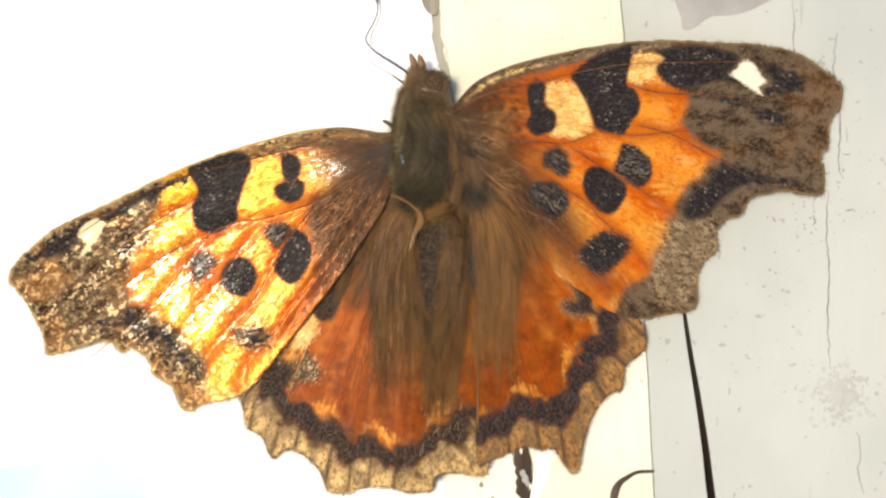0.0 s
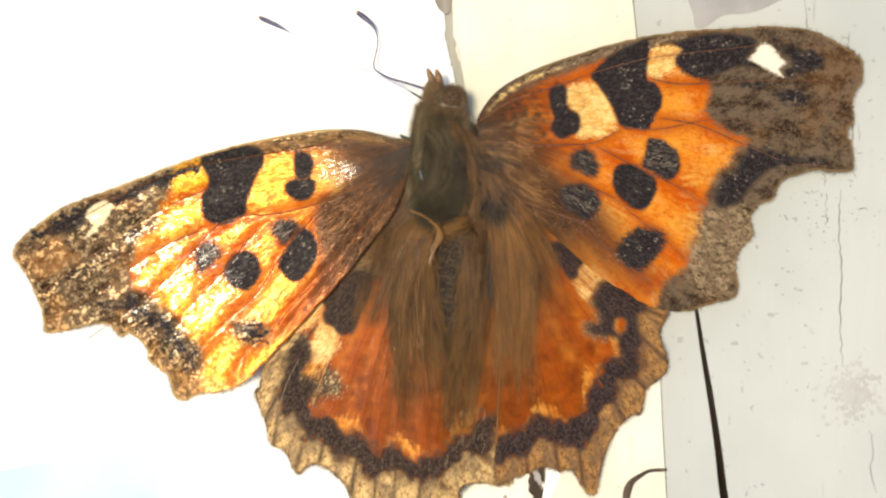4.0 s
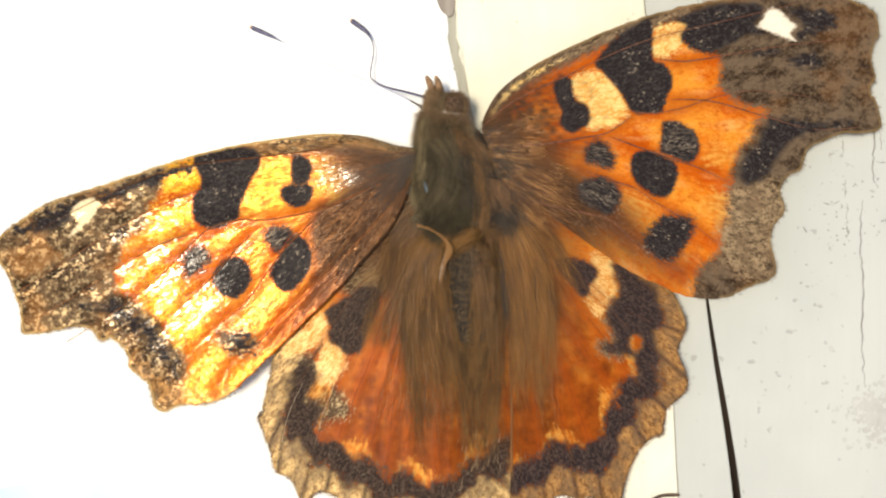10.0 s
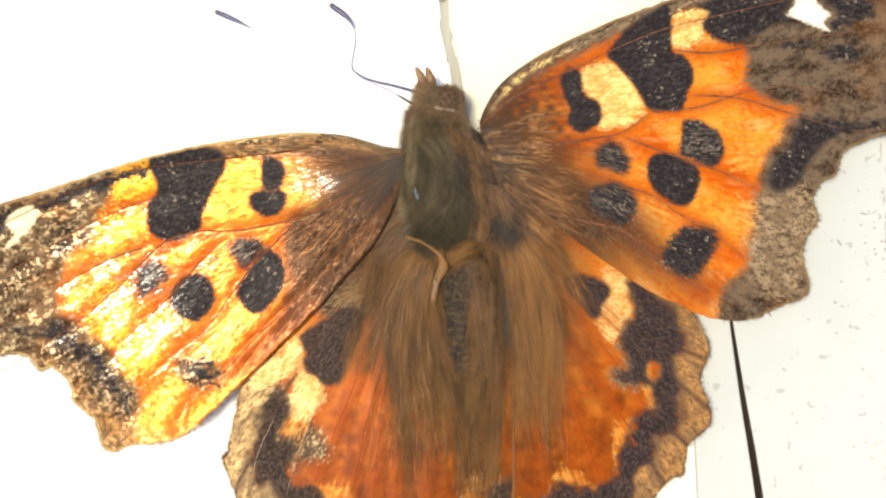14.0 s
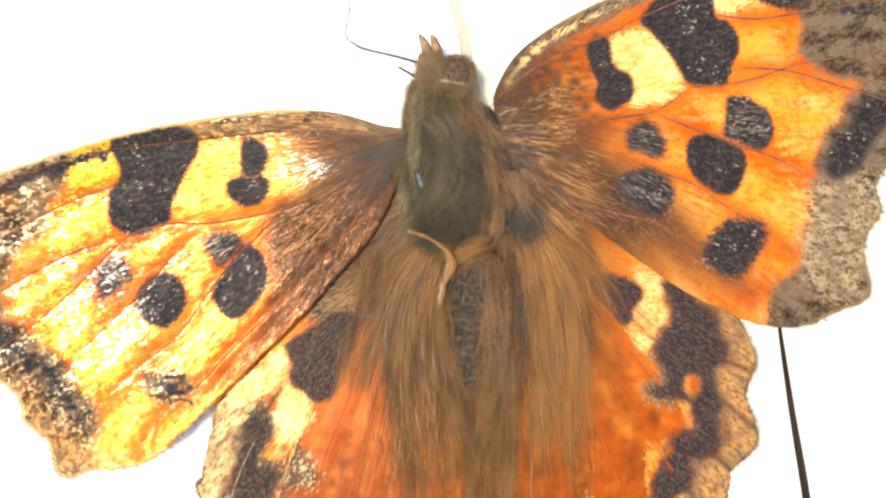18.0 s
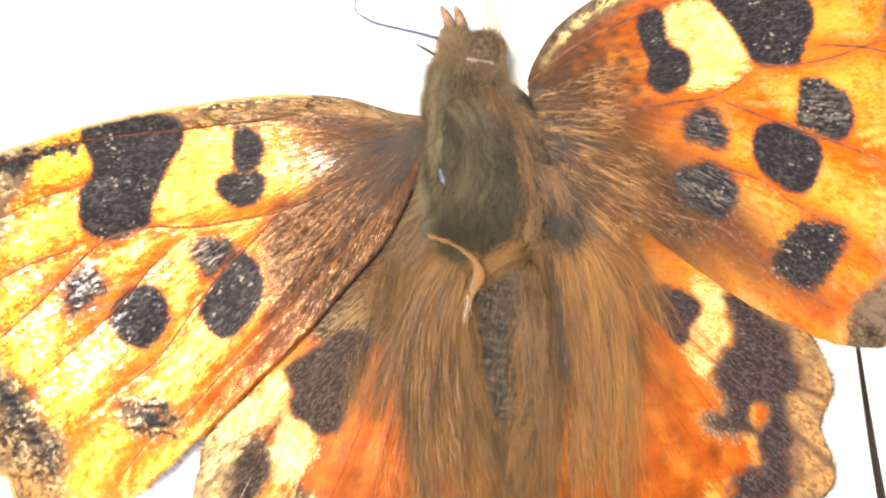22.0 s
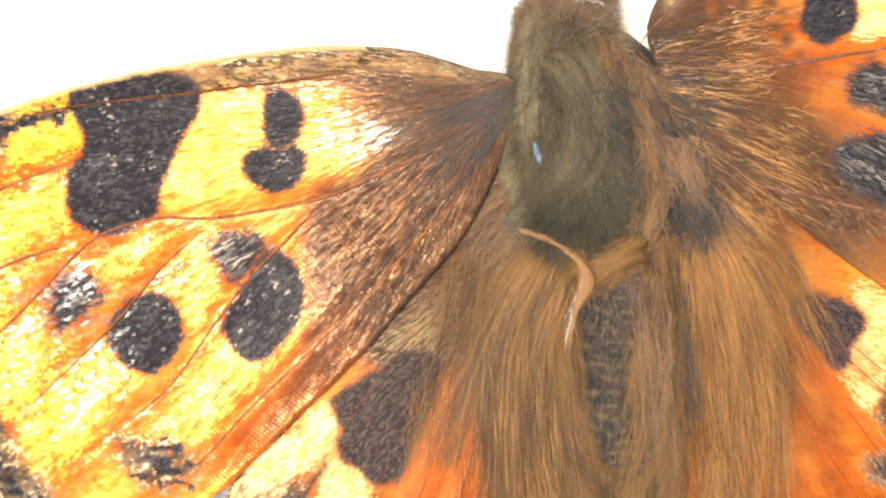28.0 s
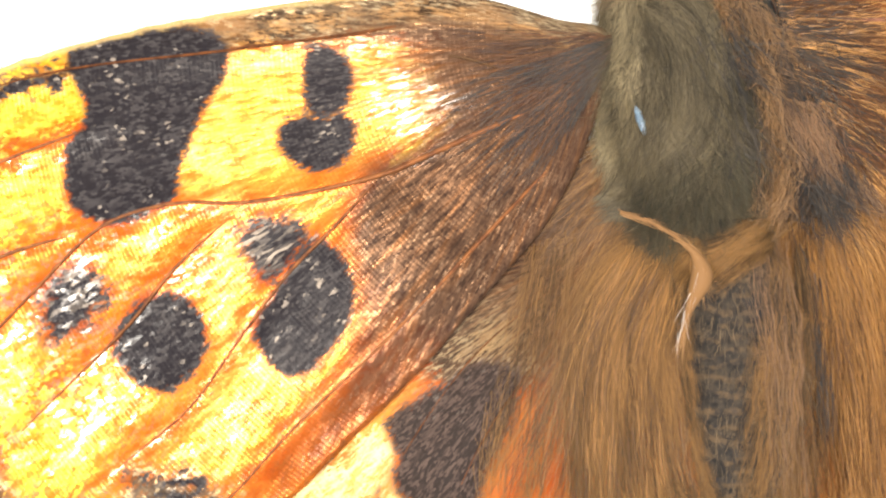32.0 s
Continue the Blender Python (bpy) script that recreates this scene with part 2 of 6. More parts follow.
def hair_material(name, dark, light, tip=0.2, rough=0.5):
    k = Mat(name)
    rnd = k.node("ShaderNodeNewGeometry").outputs["Random Per Island"]
    wide = k.noise(k.where(), 300.0, 2.0)
    lock = k.attr("lock")
    col = k.mix(k.math("ADD", k.math("MULTIPLY", k.math("POWER", rnd, 2.2), 0.85), k.math("ADD", k.math("MULTIPLY_ADD", lock, 1.15, -0.15), k.math("MULTIPLY", wide, 0.22))), dark, light)
    return k.done(col, rough, tip)


def plain_material(name, a, b, scale, rough=0.5, spec=0.4, bump=0.00005, stretch=(1, 1, 1)):
    k = Mat(name)
    v = k.scaled(k.where(), stretch)
    n = k.noise(v, scale, 4.0)
    k.bump(n, 0.6, bump)
    return k.done(k.mix(k.ramp(n, 0.3, 0.7), a, b), rough, spec)


def paint_material(name, a, b, dirt, amount):
    """Old brushed oil paint with dust specks and hairline cracks."""
    k = Mat(name)
    o = k.where()
    big, brush = k.noise(o, 45.0, 4.0), k.noise(k.scaled(o, (1.0, 0.12, 1.0)), 1400.0, 3.0)
    col = k.mix(k.ramp(big, 0.35, 0.68), a, b)
    col = k.mix(k.math("MULTIPLY", k.ramp(brush, 0.35, 0.75), 0.08), col, dirt)
    speck = k.math("MULTIPLY", k.ramp(k.noise(o, 1100.0, 2.0), 0.68, 0.74), amount)
    pore = k.math("MULTIPLY", k.ramp(k.noise(o, 380.0, 3.0), 0.70, 0.74), amount * 0.8)
    col = k.mix(k.math("MULTIPLY", speck, 0.6), col, (0.14, 0.12, 0.10))
    col = k.mix(pore, col, dirt)
    hair = k.noise(k.scaled(o, (1.0, 0.05, 1.0)), 330.0, 2.0)
    line = k.math("MULTIPLY", k.ramp(k.math("ABSOLUTE", k.math("SUBTRACT", hair, 0.37)), 0.0, 0.006, 1.0, 0.0), k.ramp(k.noise(o, 120.0, 2.0), 0.50, 0.57))
    col = k.mix(k.math("MULTIPLY", line, amount * 0.6), col, (0.12, 0.10, 0.08))
    k.bump(k.math("ADD", k.math("MULTIPLY", brush, 0.15), k.math("ADD", k.math("MULTIPLY", big, 3.0), k.math("MULTIPLY", speck, -1.0))), 0.35, 0.0003)
    return k.done(col, 0.55, 0.35)


# left copies hold sun glare in paler flecks and borders; right copies leave it out
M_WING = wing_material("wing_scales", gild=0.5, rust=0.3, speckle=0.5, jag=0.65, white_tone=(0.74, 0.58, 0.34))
M_WING_NO_GLARE = wing_material("no_glare_wing_scales", metal=0.12, flash=0.2, gild=0.35, peach=0.6, ink_light=(0.045, 0.038, 0.034), warm=-0.02, ash=(0.125, 0.084, 0.052), gilt_color=(0.20, 0.135, 0.075), fringe=0.25, rust=0.10, matt=0.08, white_tone=(0.76, 0.66, 0.50), cream_tone=((0.62, 0.28, 0.055), (0.80, 0.55, 0.20)), tan_tone=((0.060, 0.041, 0.024), (0.29, 0.196, 0.108)), speckle=0.6, jag=0.6)
M_WING_HIND_LEFT = wing_material("sunlit_hindwing_scales", 0.05, 0.08, 0.04, 0.6, (0.026, 0.018, 0.014), (0.085, 0.054, 0.038), matt=0.12, fringe=0.5, jag=0.85, blur=0.17, speckle=0.2, ash=(0.11, 0.066, 0.034), tan_tone=((0.20, 0.105, 0.038), (0.60, 0.39, 0.16)), cream_tone=((0.52, 0.22, 0.045), (0.72, 0.48, 0.19)))
M_WING_HIND = wing_material("hindwing_scales", 0.02, 0.04, 0.04, 0.5, (0.022, 0.016, 0.015), (0.070, 0.044, 0.036), matt=0.3, fringe=0.3, jag=0.85, blur=0.17, peach=0.2, speckle=0.2, cream_tone=((0.50, 0.20, 0.04), (0.71, 0.46, 0.17)))
M_VEIN = plain_material("wing_vein", (0.09, 0.026, 0.005), (0.22, 0.070, 0.014), 3000.0, 0.6, 0.2)
# pale vein colour carries the whitish glints along two left hindwing veins
M_VEIN_PALE = plain_material("wing_vein_pale", (0.12, 0.07, 0.03), (0.55, 0.42, 0.26), 2500.0, 0.4)
M_VEIN_DARK = plain_material("wing_vein_dark", (0.05, 0.016, 0.005), (0.13, 0.040, 0.010), 3000.0, 0.8, 0.1)
M_VEIN_PINK = plain_material("wing_vein_pink", (0.070, 0.024, 0.011), (0.190, 0.075, 0.038), 3000.0, 0.6, 0.2)
M_FOLD = plain_material("wing_fold", (0.12, 0.045, 0.014), (0.21, 0.095, 0.034), 900.0, 0.7, 0.1, 0.00003, (1, 0.2, 1))
M_SKIN = plain_material("body_skin", (0.035, 0.030, 0.018), (0.10, 0.085, 0.045), 1500.0, 0.7, 0.3)


def abdomen_material():
    """Dark olive abdomen in fine rings, flecked with tan scales and a few blackish blotches."""
    k = Mat("abdomen_skin")
    o = k.where()
    ring = k.node("ShaderNodeTexWave")
    ring.wave_type, ring.bands_direction = "BANDS", "Y"
    k.put(ring.inputs["Vector"], o)
    ring.inputs["Scale"].default_value, ring.inputs["Distortion"].default_value, ring.inputs["Detail"].default_value = 760.0, 7.0, 3.0
    n, f, c = k.noise(o, 900.0, 4.0), k.noise(o, 3400.0, 4.0), k.cells(o, 6000.0)
    col = k.mix(k.ramp(f, 0.35, 0.65), (0.014, 0.011, 0.008), (0.038, 0.027, 0.016))
    fleck = k.math("MULTIPLY", k.ramp(ring.outputs[1], 0.45, 0.95), k.ramp(f, 0.42, 0.62))
    col = k.mix(k.math("MULTIPLY", fleck, 0.32), col, (0.16, 0.088, 0.034))
    col = k.mix(k.ramp(n, 0.56, 0.66, 0.0, 0.75), col, (0.022, 0.019, 0.016))
    k.bump(k.math("ADD", k.math("MULTIPLY", c, 0.8), k.math("ADD", f, k.math("MULTIPLY", ring.outputs[1], 0.5))), 0.7, 0.00008)
    return k.done(col, 0.7, 0.12)


M_ABD = abdomen_material()
M_EYE = plain_material("eye_brown", (0.034, 0.021, 0.013), (0.098, 0.058, 0.034), 5000.0, 0.85, 0.08)
M_ANT = plain_material("antenna_shell", (0.022, 0.021, 0.05), (0.06, 0.055, 0.12), 4000.0, 0.4, 0.5)
# second antenna's shaft is paled: washing out in strong light, put into colour
M_ANT_WASHED = plain_material("washed_out_antenna_shell", (0.26, 0.25, 0.36), (0.40, 0.39, 0.48), 4000.0, 0.4, 0.5)
M_CLUB_TIP = plain_material("club_tip", (0.45, 0.28, 0.16), (0.55, 0.36, 0.22), 3000.0)
M_OLIVE = hair_material("olive_fur", (0.025, 0.019, 0.010), (0.108, 0.080, 0.041), 0.12, 0.55)
M_DEEP = hair_material("dark_olive_fur", (0.014, 0.014, 0.009), (0.070, 0.060, 0.034), 0.1, 0.6)
M_COLLAR = hair_material("collar_fur", (0.075, 0.044, 0.021), (0.27, 0.17, 0.088))
# paler than the other fur: the lit, hazy rim is put into its colour
M_HAZE = hair_material("hazy_edge_fur", (0.070, 0.052, 0.026), (0.22, 0.165, 0.085), 0.1, 0.6)
M_GOLD = hair_material("golden_hair", (0.030, 0.013, 0.003), (0.20, 0.090, 0.020))
M_GLINT = hair_material("glinting_hair", (0.016, 0.008, 0.003), (0.20, 0.088, 0.020), 0.12, 0.45)
M_AMBER = hair_material("amber_hair", (0.022, 0.009, 0.003), (0.125, 0.046, 0.010))
M_EMBER = hair_material("ember_hair", (0.085, 0.026, 0.005), (0.23, 0.080, 0.014), 0.1, 0.6)
M_UMBER = hair_material("umber_hair", (0.030, 0.021, 0.011), (0.17, 0.105, 0.045))
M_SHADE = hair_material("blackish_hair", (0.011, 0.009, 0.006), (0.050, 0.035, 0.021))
M_CURL = hair_material("curly_brown_hair", (0.022, 0.012, 0.006), (0.20, 0.102, 0.037), 0.2, 0.5)
M_ROSE = hair_material("rosy_brown_hair", (0.036, 0.020, 0.010), (0.20, 0.105, 0.048), 0.15, 0.55)
M_STRAW = hair_material("straw_gold_hair", (0.020, 0.010, 0.004), (0.265, 0.116, 0.027), 0.15, 0.5)
# gold and pale strands whose brightness includes painted glints
M_SPARK = hair_material("sparkling_gold_hair", (0.024, 0.010, 0.003), (0.44, 0.20, 0.045), 0.4, 0.35)
M_BRIGHT = hair_material("glinting_pale_hair", (0.26, 0.16, 0.07), (0.55, 0.38, 0.20), 0.5, 0.3)
M_MOSS = hair_material("mossy_brown_hair", (0.020, 0.012, 0.005), (0.182, 0.089, 0.027), 0.1, 0.6)
M_PALE = hair_material("pale_scale", (0.25, 0.19, 0.14), (0.50, 0.41, 0.31), 0.3, 0.4)
M_SKIN_GLINT = plain_material("glinting_skin", (0.12, 0.17, 0.20), (0.26, 0.34, 0.38), 3000.0, 0.2, 0.6)
M_TUFT = hair_material("tuft_hair", (0.14, 0.066, 0.022), (0.29, 0.150, 0.056), 0.08, 0.6)
M_PAINT_WHITE = paint_material("white_paint", (0.80, 0.79, 0.74), (0.86, 0.84, 0.78), (0.74, 0.70, 0.55), 0.15)
M_PAINT_CREAM = paint_material("cream_paint", (0.57, 0.54, 0.40), (0.73, 0.70, 0.57), (0.46, 0.40, 0.26), 0.6)
M_PAINT_GREY = paint_material("grey_white_paint", (0.375, 0.386, 0.345), (0.440, 0.445, 0.400), (0.31, 0.31, 0.275), 0.55)
M_WOOD = plain_material("bare_weathered_wood", (0.16, 0.13, 0.10), (0.34, 0.30, 0.25), 500.0, 0.8, 0.2, 0.0003, (1, 0.08, 1))
M_SEAM = plain_material("seam_wood", (0.27, 0.26, 0.20), (0.44, 0.42, 0.34), 400.0, 0.8, 0.2, 0.0002, (1, 0.08, 1))
M_WOOD_DARK = plain_material("dark_old_wood", (0.03, 0.02, 0.014), (0.10, 0.07, 0.05), 500.0, 0.85, 0.2, 0.0003, (1, 0.08, 1))
M_BARE = plain_material("flaked_grey_paint", (0.27, 0.255, 0.235), (0.34, 0.32, 0.295), 300.0, 0.7, 0.3)
M_BLUE = plain_material("pale_blue_patch", (0.42, 0.66, 0.74), (0.50, 0.72, 0.78), 150.0, 0.6, 0.3)
M_CHIPPED = paint_material("chipped_cream_paint", (0.66, 0.63, 0.47), (0.80, 0.77, 0.62), (0.30, 0.25, 0.16), 2.0)
M_EARTH = plain_material("trodden_ground", (0.16, 0.14, 0.11), (0.26, 0.23, 0.18), 3.0, 0.95, 0.1, 0.02)
M_CRACK = plain_material("crack_shadow", (0.16, 0.15, 0.13), (0.30, 0.29, 0.26), 900.0, 0.8, 0.1)


# ---- mesh helpers ----
def mesh_object(name, verts, faces, material, parent=None, smooth=True, label=""):
    me = bpy.data.meshes.new(name)
    me.from_pydata([tuple(v) for v in verts], [], faces)
    me.materials.append(material)
    if smooth:
        me.polygons.foreach_set("use_smooth", [True] * len(me.polygons))
    me.update()
    ob = new(name, me)
    ob.parent = parent
    return tagged(ob, label)


def curve_points(points, steps, closed=False):
    """Catmull-Rom through the control points."""
    p = [np.array(q, float) for q in points]
    n = len(p)
    out = []
    for i in range(n if closed else n - 1):
        a, b, c, d = (p[(i + j) % n] if closed else p[min(max(i + j, 0), n - 1)] for j in (-1, 0, 1, 2))
        for s in range(steps):
            u = s / steps
            out.append(0.5 * (2 * b + (c - a) * u + (2 * a - 5 * b + 4 * c - d) * u * u + (3 * b - 3 * c + d - a) * u**3))
    if not closed:
        out.append(p[-1])
    return np.array(out)


def inside(poly, q):
    """Which of the points q lie in the polygon."""
    x, y = q[:, 0], q[:, 1]
    res = np.zeros(len(q), bool)
    for (x0, y0), (x1, y1) in zip(poly, np.roll(poly, -1, 0)):
        cross = (y0 > y) != (y1 > y)
        res ^= cross & (x < (x1 - x0) * (y - y0) / (y1 - y0 + 1e-12) + x0)
    return res


def line_distance(line, q, closed=False):
    a = np.asarray(line, float)
    b = np.roll(a, -1, 0) if closed else a[1:]
    a = a if closed else a[:-1]
    best = np.full(len(q), 1e9)
    for s, e in zip(a, b):
        d = e - s
        u = np.clip(((q - s) @ d) / (d @ d + 1e-12), 0, 1)
        best = np.minimum(best, np.hypot(*(q - s - u[:, None] * d).T))
    return best


def signed(poly, q):
    """Distance in from the edge of a rounded polygon: positive inside."""
    poly = curve_points(poly, 4, True)
    d = line_distance(poly, q, True)
    return np.where(inside(poly, q), d, -d)


def tube(points, radii, sides=8):
    """Verts and faces of a tapering tube along 3D points."""
    p = np.array(points, float)
    verts, faces = [], []
    for i, c in enumerate(p):
        ahead = p[min(i + 1, len(p) - 1)] - p[max(i - 1, 0)]
        ahead /= np.linalg.norm(ahead) + 1e-12
        side = np.cross(ahead, (0.03, 0.02, 1.0))
        side /= np.linalg.norm(side) + 1e-12
        up = np.cross(side, ahead)
        for s in range(sides):
            w = 2 * math.pi * s / sides
            verts.append(c + radii[i] * (math.cos(w) * side + math.sin(w) * up))
        if i:
            for s in range(sides):
                t = (s + 1) % sides
                faces.append(((i - 1) * sides + s, (i - 1) * sides + t, i * sides + t, i * sides + s))
    faces.append(tuple(range(sides))[::-1])
    faces.append(tuple(range((len(p) - 1) * sides, len(p) * sides)))
    return verts, faces


def strands(name, roots, ways, lengths, widths, material, parent, rise=0.25, droop=0.5, curl=0.25, seed=1, label=""):
    """Fine hairs as tapering ribbons: roots and ways in millimetres, one row a hair."""
    rng = np.random.default_rng(seed)
    n, levels = len(roots), 5
    ways = ways / np.linalg.norm(ways, axis=1, keepdims=True)
    side = np.cross(ways, (0, 0, 1.0))
    side /= np.linalg.norm(side, axis=1, keepdims=True) + 1e-9
    bend = rng.normal(0, curl, (n, 1))
    verts = np.empty((n, levels, 2, 3))
    for i in range(levels):
        u = i / (levels - 1)
        c = roots + ways * (lengths * u)[:, None] + side * bend * (lengths * u * u)[:, None]
        c = c + np.array((0, 0, 1.0)) * (lengths * (rise * u - droop * rise * u * u))[:, None]
        w = (widths * (1 - 0.85 * u**1.5) / 2)[:, None]
        tw = side + np.array((0, 0, 1.0)) * rng.normal(0, 0.25, (n, 1)) * (i == 0)
        verts[:, i, 0], verts[:, i, 1] = c - tw * w, c + tw * w
    base = (np.arange(n) * levels * 2)[:, None, None]
    quad = np.array([[2 * i, 2 * i + 1, 2 * i + 3, 2 * i + 2] for i in range(levels - 1)])[None]
    faces = (base + quad).reshape(-1, 4)
    ob = mesh_object(name, (verts.reshape(-1, 3) * MM).tolist(), faces.tolist(), material, parent, True, label)
    shade = np.repeat([0.15 + 0.5 * noise.noise((x * 1.1, y * 0.6, seed)) for x, y, _ in roots], levels * 2).astype(np.float32)
    ob.data.attributes.new("lock", "FLOAT", "POINT").data.foreach_set("value", shade)
    return tagged(ob, kind="stuff")


def locks(name, guides, count, length, width, material, parent, height, lift=0.15, bunch=0.0, bunches=12, loose=0.06, seed=1, label="", start=(0.0, 1.0), gaps=-1.0, fray=0.05, skew=1.0, stray=0.06, fade=1.0):
    """Hair combed along guide lines (millimetres): each hair runs between two neighbours, and drawn into bunches towards its tip."""
    rg = np.random.default_rng(seed)
    lines = np.array([curve_points(g, 24)[np.linspace(0, len(curve_points(g, 24)) - 1, 60).astype(int)] for g in guides])
    long = np.mean([np.linalg.norm(np.diff(l, axis=0), axis=1).sum() for l in lines])
    levels = 7
    v = rg.uniform(0, 1, count) ** skew
    tie = (np.floor(v * bunches) + 0.5 + rg.normal(0, 0.08, count)) / bunches + 0.25 / bunches * np.sin(np.floor(v * bunches) * 2.4)
    s0 = start[0] + (start[1] - start[0]) * (1 - (1 - rg.uniform(0, 1, count)) ** (1 / fade)) - 0.3 * np.mean(length) / long
    tuft_of = np.array([noise.noise((a * 1.7 * bunches / 3, b * long * 0.45, seed)) for a, b in zip(v, s0)])
    keep = tuft_of + rg.normal(0, 0.12, count) > gaps
    v, tie, s0, tuft_of = v[keep] + rg.normal(0, fray, keep.sum()), tie[keep], s0[keep], tuft_of[keep]
    count = len(v)
    span = (length[0] + (length[1] - length[0]) * rg.uniform(0, 1, count) ** 1.5) / long
    wave, phase = rg.normal(0, loose, (count, 1)), rg.uniform(0, 6.28, (count, 1))
    bow = rg.uniform(0.3, 1.0, count) * lift
    drift = rg.normal(0, stray, count)
    w0 = rg.uniform(width[0], width[1], count)
    mid = np.empty((count, levels, 3))
    for i in range(levels):
        u = i / (levels - 1)
        s = np.clip(s0 + span * u, -0.1, 3.0)
        vv = (v + drift * u + (tie - v) * bunch * u**0.7) * (len(lines) - 1)
        a = np.clip(np.floor(vv), 0, len(lines) - 2).astype(int)
        k = np.clip(s * 59, 0, 58.999).astype(int)
        f = (s * 59 - k)[:, None]
        at = [lines[a + e, k] * (1 - f) + lines[a + e, k + 1] * f for e in (0, 1)]
        g = (vv - a)[:, None]
        p = at[0] * (1 - g) + at[1] * g
        p = p + wave * np.c_[np.sin(phase[:, 0] + u * 4), np.cos(phase[:, 0] + u * 3)] * u
        mid[:, i] = np.c_[p, height(p) + 0.03 + bow * math.sin(math.pi * min(1, 0.15 + 0.8 * u)) * (1 + 0.6 * bunch * (1 - np.abs(v - tie) * bunches * 2))]
    tang = np.gradient(mid, axis=1)
    side = np.cross(tang, (0, 0, 1.0))
    side /= np.linalg.norm(side, axis=2, keepdims=True) + 1e-9
    taper = (w0[:, None] * (1 - 0.85 * np.linspace(0, 1, levels) ** 1.6)[None] / 2)[:, :, None]
    verts = np.stack([mid - side * taper, mid + side * taper], 2)
    base = (np.arange(count) * levels * 2)[:, None, None]
    quad = np.array([[2 * i, 2 * i + 1, 2 * i + 3, 2 * i + 2] for i in range(levels - 1)])[None]
    ob = mesh_object(name, (verts.reshape(-1, 3) * MM).tolist(), (base + quad).reshape(-1, 4).tolist(), material, parent, True, label)
    shade = np.repeat(np.clip(0.28 + 1.2 * tuft_of, -0.25, 0.85), levels * 2).astype(np.float32)
    ob.data.attributes.new("lock", "FLOAT", "POINT").data.foreach_set("value", shade)
    return tagged(ob, kind="stuff")


def lathe(name, stations, material, parent, sides=24, label=""):
    """A body along y: stations of (y, x, z, half width, half height) in millimetres."""
    verts, faces = [], []
    for i, (y, x, z, rx, rz) in enumerate(stations):
        for s in range(sides):
            w = 2 * math.pi * s / sides
            verts.append((MM * (x + rx * math.cos(w)), MM * y, MM * (z + rz * math.sin(w))))
        if i:
            for s in range(sides):
                t = (s + 1) % sides
                faces.append(((i - 1) * sides + s, i * sides + s, i * sides + t, (i - 1) * sides + t))
    faces.append(tuple(range(sides)))
    faces.append(tuple(range((len(stations) - 1) * sides, len(stations) * sides))[::-1])
    return mesh_object(name, verts, faces, material, parent, True, label)


def slab(name, outline, top, bottom, material, parent=None, label="", bevel=0.0, core=None):
    """A flat piece with the given outline in millimetres, from bottom up to top, with worn rims."""
    bm = bmesh.new()
    vs = [bm.verts.new((x * MM, y * MM, top * MM)) for x, y in outline]
    f = bm.faces.new(vs)
    if f.normal.z < 0:
        f.normal_flip()
    ext = bmesh.ops.extrude_face_region(bm, geom=[f])
    low = [g for g in ext["geom"] if isinstance(g, bmesh.types.BMVert)]
    for v in low:
        v.co.z = bottom * MM
    bmesh.ops.recalc_face_normals(bm, faces=bm.faces)
    if bevel:
        rim = [e for e in bm.edges if all(v.co.z > (top - 1e-4) * MM for v in e.verts)]
        bmesh.ops.bevel(bm, geom=rim, offset=bevel * MM, segments=3, affect="EDGES", profile=0.6)
    bmesh.ops.triangulate(bm, faces=[g for g in bm.faces if len(g.verts) > 4])
    me = bpy.data.meshes.new(name)
    bm.to_mesh(me)
    bm.free()
    me.materials.append(material)
    if core:
        me.materials.append(core)
        for p in me.polygons:
            p.material_index = int(p.normal.z < 0.35)
    ob = new(name, me)
    ob.parent = parent
    return tagged(ob, label)


# ---- the boards ----
SEAM_L = curve_points([(-2.72, 35.13), (-1.47, 26.75), (-0.46, 20.89), (0.08, 18.38), (0.25, 15.87), (0.63, 13.78), (1.09, 11.68), (3.56, -2.55), (6.28, -15.11), (6.66, -18.55), (7.96, -27.68), (9.84, -40.24)], 6)
SEAM_R = curve_points([(-2.14, 35.13), (-0.96, 26.75), (0.13, 20.89), (0.63, 18.38), (0.80, 15.87), (1.26, 13.78), (1.72, 11.68), (4.19, -2.55), (7.66, -15.11), (7.87, -18.55), (8.92, -27.68), (10.68, -40.24)], 6)
EDGE = curve_points([(13.11, 35.13), (14.24, 18.38), (15.70, 0.80), (16.83, -16.37), (18.21, -40.24)], 8)
CRACK = curve_points([(18.13, 0.80), (18.63, -1.72), (19.05, -4.44), (19.55, -7.58), (20.14, -10.93), (20.73, -14.70), (21.23, -18.55), (22.40, -25.58), (24.07, -36.05)], 6)
rng0 = np.random.default_rng(4)


def ragged(line, amount, seed):
    """Chipped paint along an edge."""
    r = np.random.default_rng(seed)
    return line + np.c_[r.normal(0, amount, len(line)), np.zeros(len(line))]


def ends(line, lo=-70.0, hi=75.0):
    """The line drawn on to the boards' ends."""
    a, b = line[0], line[-1]
    first = a + (a - line[3]) / (a - line[3])[1] * (hi - a[1])
    last = b + (b - line[-4]) / (b - line[-4])[1] * (lo - b[1])
    return np.vstack([first, line, last])


sl, sr, ed = ends(ragged(SEAM_L, 0.03, 1)), ends(ragged(SEAM_R, 0.05, 2)), ends(ragged(EDGE, 0.02, 3))
board_left = slab("board_left", [(-90, 75), *sl.tolist(), (-90, -70)], 0.0, -12.0, M_PAINT_WHITE, bevel=0.25, core=M_WOOD)
